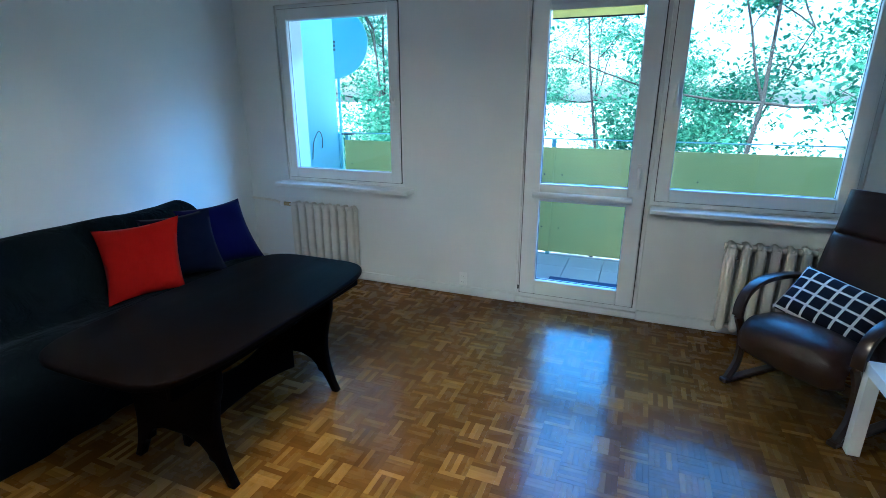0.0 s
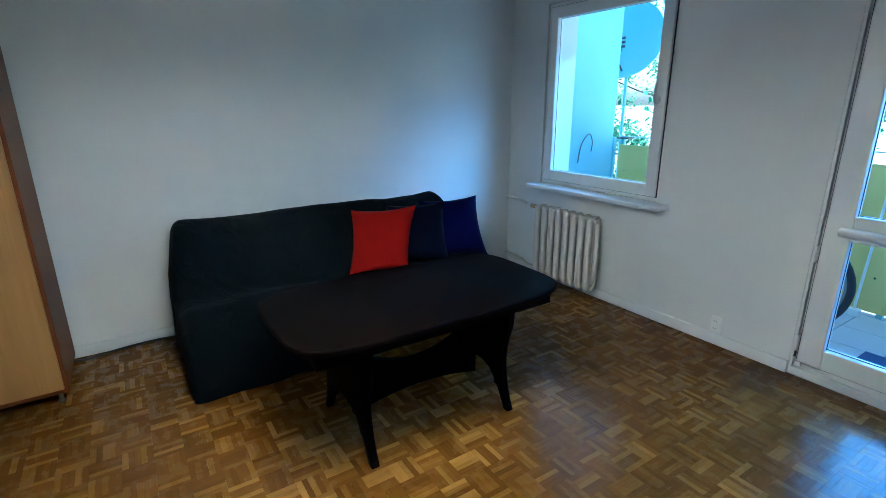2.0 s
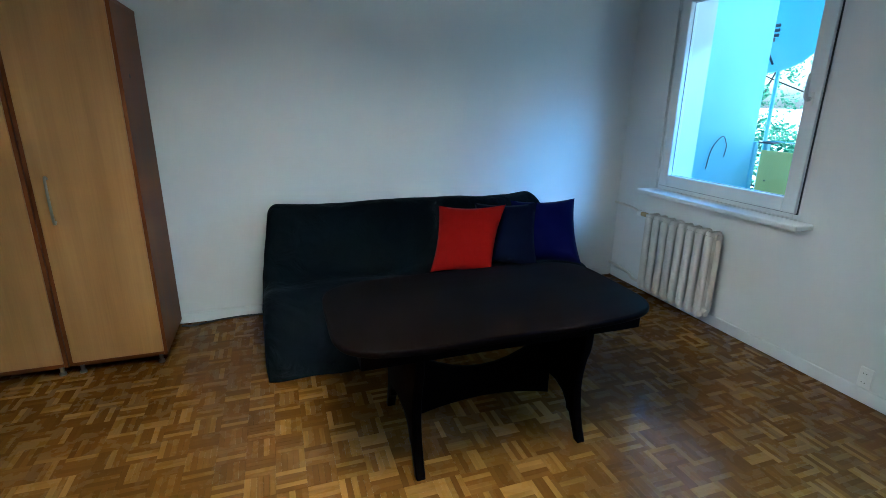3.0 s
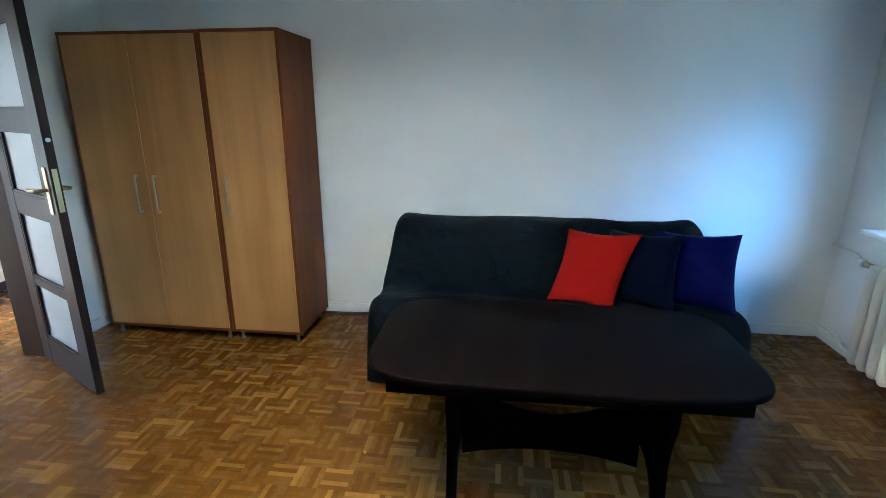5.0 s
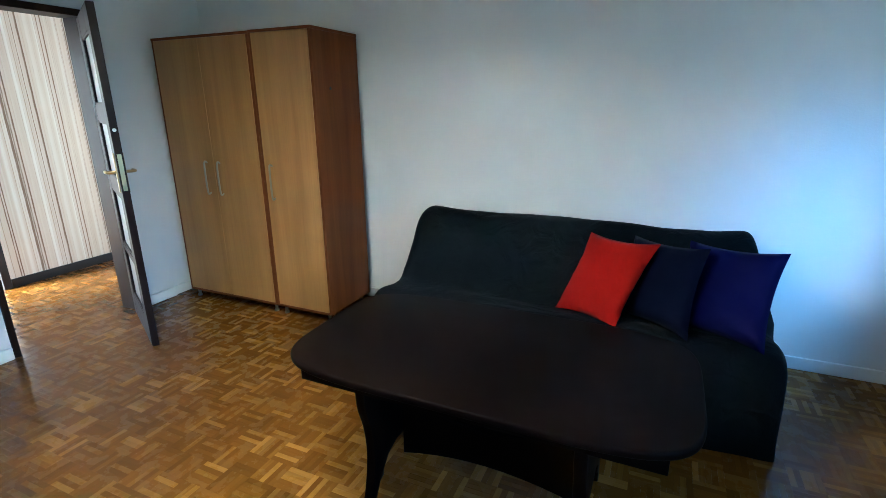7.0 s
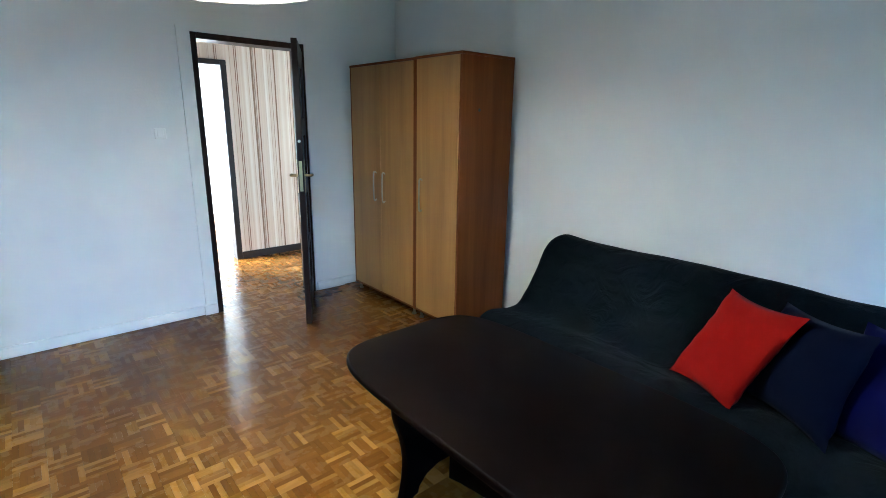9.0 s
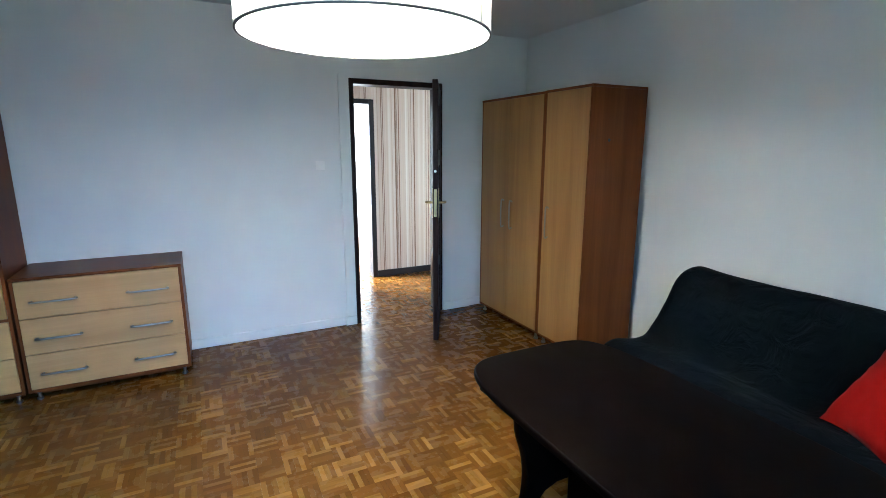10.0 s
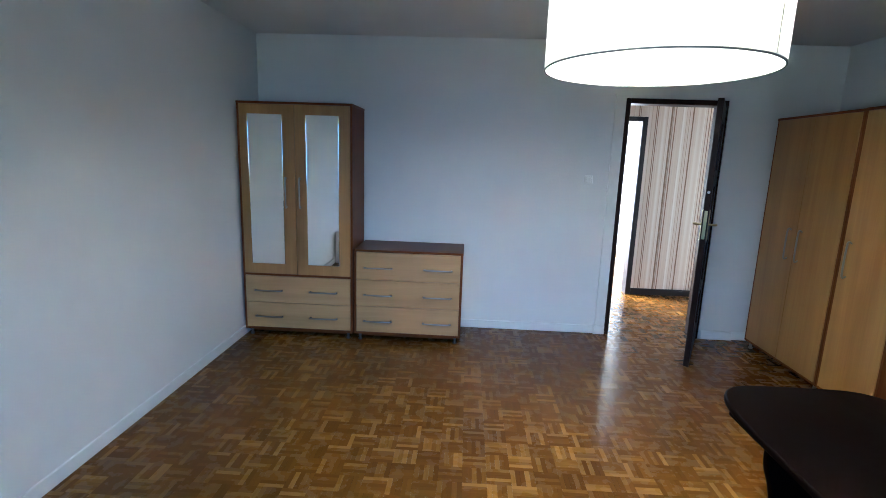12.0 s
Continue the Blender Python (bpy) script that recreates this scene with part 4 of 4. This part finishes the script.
cushion.matrix_world = chair.matrix_world @ pose(-0.01, 0.240, 0.530, -40, 7, 0)

side_table = thing("side_table", 4.580, -1.385, 0, "small square white lacquered side table", "side table")
part("tabletop", boxed(((-0.275, -0.275, 0.400), (0.275, 0.275, 0.450)), bevel=0.002), "white_lacquer", side_table)
for sx in (-1, 1):
    for sy in (-1, 1):
        part("leg", boxed(((sx * 0.274, sy * 0.274, 0.0), (sx * 0.224, sy * 0.224, 0.3995)), bevel=0.002), "white_lacquer", side_table)


# ---- small fixtures ----
def socket(x, z):
    s = thing("power_socket", x, 0, z, "white double wall socket low on the wall", "socket")
    part("plate", boxed(((-0.030, -0.012, -0.055), (0.034, -0.0002, 0.055)), bevel=0.004), "plastic", s)
    for dz in (0.025, -0.025):
        smooth(part("insert", tube([(0, -0.0118, dz), (0, -0.0165, dz)], 0.019, 18), "plastic", s), 30)
        for dx in (-0.007, 0.007):
            part("hole", tube([(dx, -0.0162, dz), (dx, -0.0169, dz)], 0.0028, 8), "gasket", s)
    return s


socket(2.070, 0.135)
switch = thing("light_switch", 1.993, ROOM_Y, 1.385, "white square wall light switch beside the door", "switch")
part("plate", boxed(((-0.036, 0.0002, -0.036), (0.036, 0.010, 0.036)), bevel=0.004), "plastic", switch)
part("rocker", boxed(((-0.020, 0.0102, -0.026), (0.020, 0.015, 0.026)), bevel=0.002), "plastic", switch)
cable = curve_points([(0.06, -3.46, 0.006), (0.075, -3.38, 0.006), (0.035, -3.25, 0.007), (0.025, -3.05, 0.012), (0.03, -2.88, 0.006)], 6)
tagged(smooth(part("cable", tube(cable, 0.006, 6), "gasket")), "thin black cable lying along the wall", "cable")


# ---- balcony ----
structure("balcony_slab", boxed(((0.0, OUT, -0.20), (5.2, 1.50, -0.030))), "grout", "concrete balcony slab with grey joints", "balcony")
BAL_X0, PAR_Y = 0.10, 1.400
side_wall = structure("wall_balcony_side", boxed(((-0.10, OUT, -0.2), (BAL_X0, 0.86, 2.70))), "facade", "pale plastered side wall of the balcony", "wall")
structure("wall_balcony_far_side", boxed(((5.10, OUT, -0.2), (5.22, 1.50, 2.70))), "facade", "pale plastered far side wall of the balcony", "wall")
screen = thing("balcony_screen", 0.075, 0.86, 0, "pale painted partition screen at the end of the balcony", "screen")
part("panel", boxed(((-0.015, 0.002, -0.02), (0.010, 0.475, 2.695)), bevel=0.004), "facade", screen)
part("post", boxed(((-0.022, 0.476, -0.03), (0.028, 0.516, 1.15)), bevel=0.004), "facade", screen)
wire = curve_points([(0.105, 0.80, 0.92), (0.112, 0.83, 1.10), (0.112, 0.93, 1.20), (0.100, 1.00, 1.12), (0.100, 0.99, 1.02)], 6)
tagged(smooth(part("cable", tube(wire, 0.004, 6), "dark_metal")), "loose loop of cable on the balcony wall", "cable")

parapet = thing("balcony_parapet", 0, PAR_Y, 0, "yellow panelled balcony parapet with a thin rail", "parapet")
for x0, x1 in ((0.12, 2.515), (2.517, 5.09)):
    p = part("panel", boxed(((x0, 0.0, 0.010), (x1, 0.012, 1.075)), bevel=0.002), "yellow", parapet, "yellow painted parapet panel")
    for x in (x0 + 0.085, (x0 + x1) / 2, x1 - 0.085):
        for z in (0.27, 0.81):
            part("bolt", tube([(x, 0.0005, z), (x, -0.004, z)], 0.008, 8), "gasket", p)
for x in (0.14, 2.50, 5.06):
    part("post", boxed(((x - 0.02, 0.014, -0.03), (x + 0.02, 0.054, 1.15)), bevel=0.003), "dish", parapet)
part("handrail", tube([(0.09, 0.034, 1.155), (5.09, 0.034, 1.155)], 0.006, 8), "dish", parapet, "thin grey metal handrail")
part("end_bracket", boxed(((0.09, -0.03, 1.135), (0.24, 0.05, 1.15)), bevel=0.003), "dark_metal", parapet)

dish = thing("satellite_dish", -0.150, 1.60, 2.12, "round light grey satellite dish at the balcony edge", "satellite dish")
reflector = part("reflector", lathe([(0.0, 0.0), (0.12, 0.008), (0.24, 0.033), (0.34, 0.070), (0.395, 0.098), (0.405, 0.100), (0.402, 0.108), (0.34, 0.080), (0.24, 0.044), (0.12, 0.019), (0.0, 0.011)], 48), "dish", dish)
reflector.matrix_local = pose(0.0, 0.10, 0.0, 78, 0, 25)
smooth(reflector, 50)
part("feed_arm", tube([(0.05, 0.06, -0.36), (0.10, -0.12, -0.22), (0.10, -0.14, -0.10)], 0.010, 8), "dark_metal", dish)
feed = part("feed", boxed(((0.075, -0.175, -0.12), (0.125, -0.105, -0.085)), bevel=0.004), "dark_metal", dish, "dark receiver heads on the arm")
for z in (-0.07, -0.03, 0.01):
    smooth(part("receiver", tube([(0.07, -0.14, z), (0.16, -0.12, z)], 0.014, 10), "dark_metal", feed))
part("mast", tube([(0.0, 0.16, -2.13), (0.0, 0.16, 0.05)], 0.018, 10), "dish", dish)

mat = tagged(part("doormat", boxed(((2.66, 0.42, 0.0), (3.36, 0.66, 0.012)), bevel=0.005), "mat"), "dark blue doormat on the balcony tiles", "doormat")
wheel = thing("bicycle_wheel", 2.195, 0.66, 0.338, "bicycle wheel with black tyre leaning on the balcony", "bicycle wheel", "", 8)
circle = [(0.315 * math.cos(radians(a)), 0, 0.315 * math.sin(radians(a))) for a in range(0, 360, 9)]
smooth(part("tyre", tube(circle, 0.023, 10, closed=True), "tyre", wheel))
circle = [(0.288 * math.cos(radians(a)), 0, 0.288 * math.sin(radians(a))) for a in range(0, 360, 9)]
smooth(part("rim", tube(circle, 0.010, 8, closed=True), "steel", wheel))
smooth(part("hub", tube([(0, -0.045, 0), (0, 0.045, 0)], 0.020, 10), "steel", wheel))
for k in range(20):
    a = radians(18 * k)
    part("spoke", tube([(0.018 * math.cos(a + 0.5), 0.025 * (-1) ** k, 0.018 * math.sin(a + 0.5)), (0.284 * math.cos(a), 0, 0.284 * math.sin(a))], 0.0011, 4), "steel", wheel)
pole = thing("clothes_pole", 2.405, 1.30, 0, "thin white pole standing against the balcony parapet", "pole")
part("shaft", tube([(-0.02, -0.02, 0.0), (0.0, 0.085, 1.36)], 0.009, 8), "white_lacquer", pole)
part("foot", boxed(((-0.05, -0.05, 0.0), (0.02, 0.01, 0.05)), bevel=0.004), "plastic", pole)

# ---- outside: ground and trees ----
# Ground painted pale so that it passes for white glare between the trees.
g = Graph("glare_pale_ground_with_grass", 0.95, 0.0, 0.1)
g.colour(g.ramp(g.noise(g.scaled(1, 1, 1), 0.05, 5), (0.34, (0.10, 0.14, 0.06)), (0.42, (0.46, 0.47, 0.44)), (0.70, (0.56, 0.56, 0.53))))
g.bump(g.noise(g.scaled(1, 1, 1), 6.0, 4), 0.3, 0.01)
M["glare_ground"] = g.mat
GROUND = -6.5
bm = bmesh.new()
for a, b in (((-900, OUT + 1.3), (900, 900)),):
    bm.faces.new([bm.verts.new(v) for v in ((a[0], a[1], GROUND), (b[0], a[1], GROUND), (b[0], b[1], GROUND), (a[0], b[1], GROUND))])
bm.faces.new([bm.verts.new(v) for v in ((-900, -900, GROUND), (900, -900, GROUND), (900, OUT + 1.3, GROUND), (-900, OUT + 1.3, GROUND))])
bmesh.ops.remove_doubles(bm, verts=bm.verts[:], dist=0.001)
structure("ground", bm, "glare_ground", "ground painted pale as white glare, with patches of grass", "ground")
structure("facade_above", boxed(((-6, -9.4, 2.71), (12, OUT, 6.0)), ((-6, OUT - 0.3, -0.2), (-0.31, OUT, 2.70)), ((5.23, OUT - 0.3, -0.2), (12, OUT, 2.70))), "facade", "pale upper storeys of the apartment block", "facade")
structure("facade_below", boxed(((-6, -9.4, GROUND), (12, OUT, -0.201))), "facade", "pale lower storeys of the apartment block", "facade")

M["leaf"] = bpy.data.materials.new("leaf_green")
M["leaf"].use_nodes = True
lt = M["leaf"].node_tree
lt.nodes.clear()
l_out, l_mix, l_thru, l_face, l_geo, l_ramp = (lt.nodes.new("ShaderNode" + k) for k in ("OutputMaterial", "MixShader", "BsdfTranslucent", "BsdfDiffuse", "NewGeometry", "ValToRGB"))
el = l_ramp.color_ramp.elements
el[0].color, el[1].color = (0.040, 0.120, 0.072, 1), (0.12, 0.27, 0.165, 1)
lt.links.new(l_geo.outputs["Random Per Island"], l_ramp.inputs[0])
for n in (l_thru, l_face):
    lt.links.new(l_ramp.outputs[0], n.inputs["Color"])
l_mix.inputs[0].default_value = 0.4
lt.links.new(l_thru.outputs[0], l_mix.inputs[1])
lt.links.new(l_face.outputs[0], l_mix.inputs[2])
lt.links.new(l_mix.outputs[0], l_out.inputs[0])
M["bark"] = wood("grey_brown_bark", (0.008, 0.008, 0.007), (0.022, 0.020, 0.016), "z", 0.9, 0.5)


def tree(seed, height, spread, leaves):
    """Tapered trunk, limbs that fork, and a crown of single leaves round the twigs."""
    rng = random.Random(seed)
    t = thing("tree", 0, 0, 0, "leafy green tree seen from the balcony", "tree", "trees before the balcony")
    bm, tips = bmesh.new(), []

    def limb(base, way, length, radius, level):
        pts, p, d = [base], base.copy(), way.normalized()
        n = 6
        for k in range(n):
            d = (d + Vector((rng.uniform(-1, 1), rng.uniform(-1, 1), rng.uniform(-0.4, 0.8))) * (0.16 + 0.09 * level)).normalized()
            p = p + d * length / n
            pts.append(p.copy())
        tube(pts, [radius * (1 - 0.75 * k / n) for k in range(n + 1)], 8 if level < 2 else 5, bm)
        if level >= 1:
            tips.extend(pts[2:])
        if level < 3:
            for k in range(6 if level == 0 else 5):
                at = pts[rng.randint(2 if level else 2, n)]
                side = Vector((rng.uniform(-1, 1), rng.uniform(-1, 1), rng.uniform(-0.05, 0.95)))
                limb(at, side, length * rng.uniform(0.36, 0.56) * (spread if level == 0 else 1), radius * 0.38, level + 1)

    limb(Vector((0, 0, 0)), Vector((0, 0, 1)), height, height * 0.008, 0)
    smooth(part("trunk", bm, "bark", t), 60)
    verts, faces = [], []
    for k in range(leaves // 30):
        if rng.random() < 0.42:
            continue
        spray = rng.choice(tips) + Vector((rng.gauss(0, 1), rng.gauss(0, 1), rng.gauss(0, 1))) * 0.30
        wide = rng.uniform(0.14, 0.34)
        for m in range(rng.randint(14, 38)):
            c = spray + Vector((rng.gauss(0, 1), rng.gauss(0, 1), rng.gauss(0, 0.7))) * wide
            s = rng.uniform(0.045, 0.100)
            e = Euler((rng.uniform(-0.9, 0.9), rng.uniform(-0.9, 0.9), rng.uniform(0, 6.28))).to_matrix()
            i = len(verts)
            verts += [tuple(c + e @ Vector(v) * s) for v in ((-1, 0, 0), (-0.2, -0.5, 0.10), (0.45, -0.36, 0.08), (1, 0, -0.06), (0.45, 0.36, 0.08), (-0.2, 0.5, 0.10))]
            faces.append(tuple(range(i, i + 6)))
    me = bpy.data.meshes.new("crown")
    me.from_pydata(verts, [], faces)
    me.materials.append(M["leaf"])
    crown = new("crown", me)
    crown.parent = t
    return t


first = tree(3, 10.5, 0.95, 30000)
first.matrix_world = pose(-3.0, 9.0, GROUND)
second = tree(8, 12.0, 0.90, 30000)
second.matrix_world = pose(5.6, 10.5, GROUND)
copy_thing(first, pose(2.1, 12.5, GROUND, 0, 0, 130))
copy_thing(first, pose(5.2, 16.0, GROUND, 0, 0, 215))
copy_thing(second, pose(-6.5, 14.5, GROUND, 0, 0, 70))
copy_thing(first, pose(-9.5, 10.5, GROUND, 0, 0, 300))
copy_thing(second, pose(1.0, 24.0, GROUND, 0, 0, 210))
copy_thing(first, pose(-12.0, 26.0, GROUND, 0, 0, 40))


# ---- balcony tiles and parquet, piece by piece ----
M["tile"] = paint("grey_balcony_tile", (0.42, 0.44, 0.46), 0.4, 25, 0.1, 0.10)
slab_floor = tagged(thing("balcony_floor", 0, 0, 0, "grey square tiles on the balcony", "floor"), kind="structure")
STEP = 0.330
bm = boxed(((-0.1625, -0.1625, -0.030), (0.1625, 0.1625, 0.0)), bevel=0.0015, seg=1)
first_tile = part("tile", bm, "tile", slab_floor)
first_tile.location = (0.27, OUT + 0.17, 0)
for i in range(15):
    for j in range(3):
        if i or j:
            o = new("tile", first_tile.data)
            o.parent, o.location = slab_floor, (0.27 + STEP * i, OUT + 0.17 + STEP * j, 0)


def square_mesh(across):
    """Five oak fingers side by side, slightly uneven, with open joints."""
    verts, faces = [], []
    fingers(verts, faces, 0.0, 0.0, across, random.Random(5 if across else 6))
    me = bpy.data.meshes.new("parquet_square")
    me.from_pydata(verts, [], faces)
    me.materials.append(M["parquet"])
    return me


def fingers(verts, faces, cx, cy, across, rng):
    gap, h, c = 0.00015, TILE / 2, 0.0002
    for k in range(5):
        a0, a1 = -h + TILE * k / 5 + gap, -h + TILE * (k + 1) / 5 - gap
        b0, b1 = -h + gap, h - gap
        top = rng.uniform(-0.0002, 0.0001)
        t1, t2 = rng.uniform(-0.00014, 0.00014), rng.uniform(-0.00014, 0.00014)
        i = len(verts)
        low = [(a0, b0), (a1, b0), (a1, b1), (a0, b1)]
        high = [(a0 + c, b0 + c), (a1 - c, b0 + c), (a1 - c, b1 - c), (a0 + c, b1 - c)]
        for ring_pts, zs in ((low, (-0.006,) * 4), (low, (top - c,) * 4), (high, (top + t1, top - t1, top + t2, top - t2))):
            for (a, b), z in zip(ring_pts, zs):
                x, y = (b, a) if across else (a, b)
                verts.append((cx + x, cy + y, z))
        for lvl in (0, 4):
            for s in range(4):
                f = (i + lvl + s, i + lvl + (s + 1) % 4, i + lvl + 4 + (s + 1) % 4, i + lvl + 4 + s)
                faces.append(f[::-1] if across else f)
        f = (i + 8, i + 9, i + 10, i + 11)
        faces.append(f[::-1] if across else f)


floor = bpy.data.objects["floor"]
meshes = [square_mesh(False), square_mesh(True)]
verts, faces, rng = [], [], random.Random(11)
for i in range(int((-1.2 + 12) / TILE), int((5.16 + 12) / TILE)):
    for j in range(int((-9.2 + 12) / TILE), int((0.0 + 12) / TILE)):
        x, y = (i + 0.5) * TILE - 12, (j + 0.5) * TILE - 12
        if y > ROOM_Y and (x < -0.06 or x > ROOM_X + 0.06):
            continue
        if x > 5.06 or (DY - 0.05 < y < ROOM_Y + 0.05 and not 0.85 < x < 1.83):
            if not y > ROOM_Y - 0.06:
                continue
        odd = (i + j) % 2
        if 2.10 < x < 3.90 and -4.25 < y < -1.90:
            o = new("parquet_square", meshes[odd])
            o.parent, o.location = floor, (x, y, 0)
        else:
            fingers(verts, faces, x, y, bool(odd), rng)
me = bpy.data.meshes.new("parquet_field")
me.from_pydata(verts, [], faces)
me.materials.append(M["parquet"])
field = new("parquet_field", me)
field.parent = floor
tagged(field, kind="stuff")
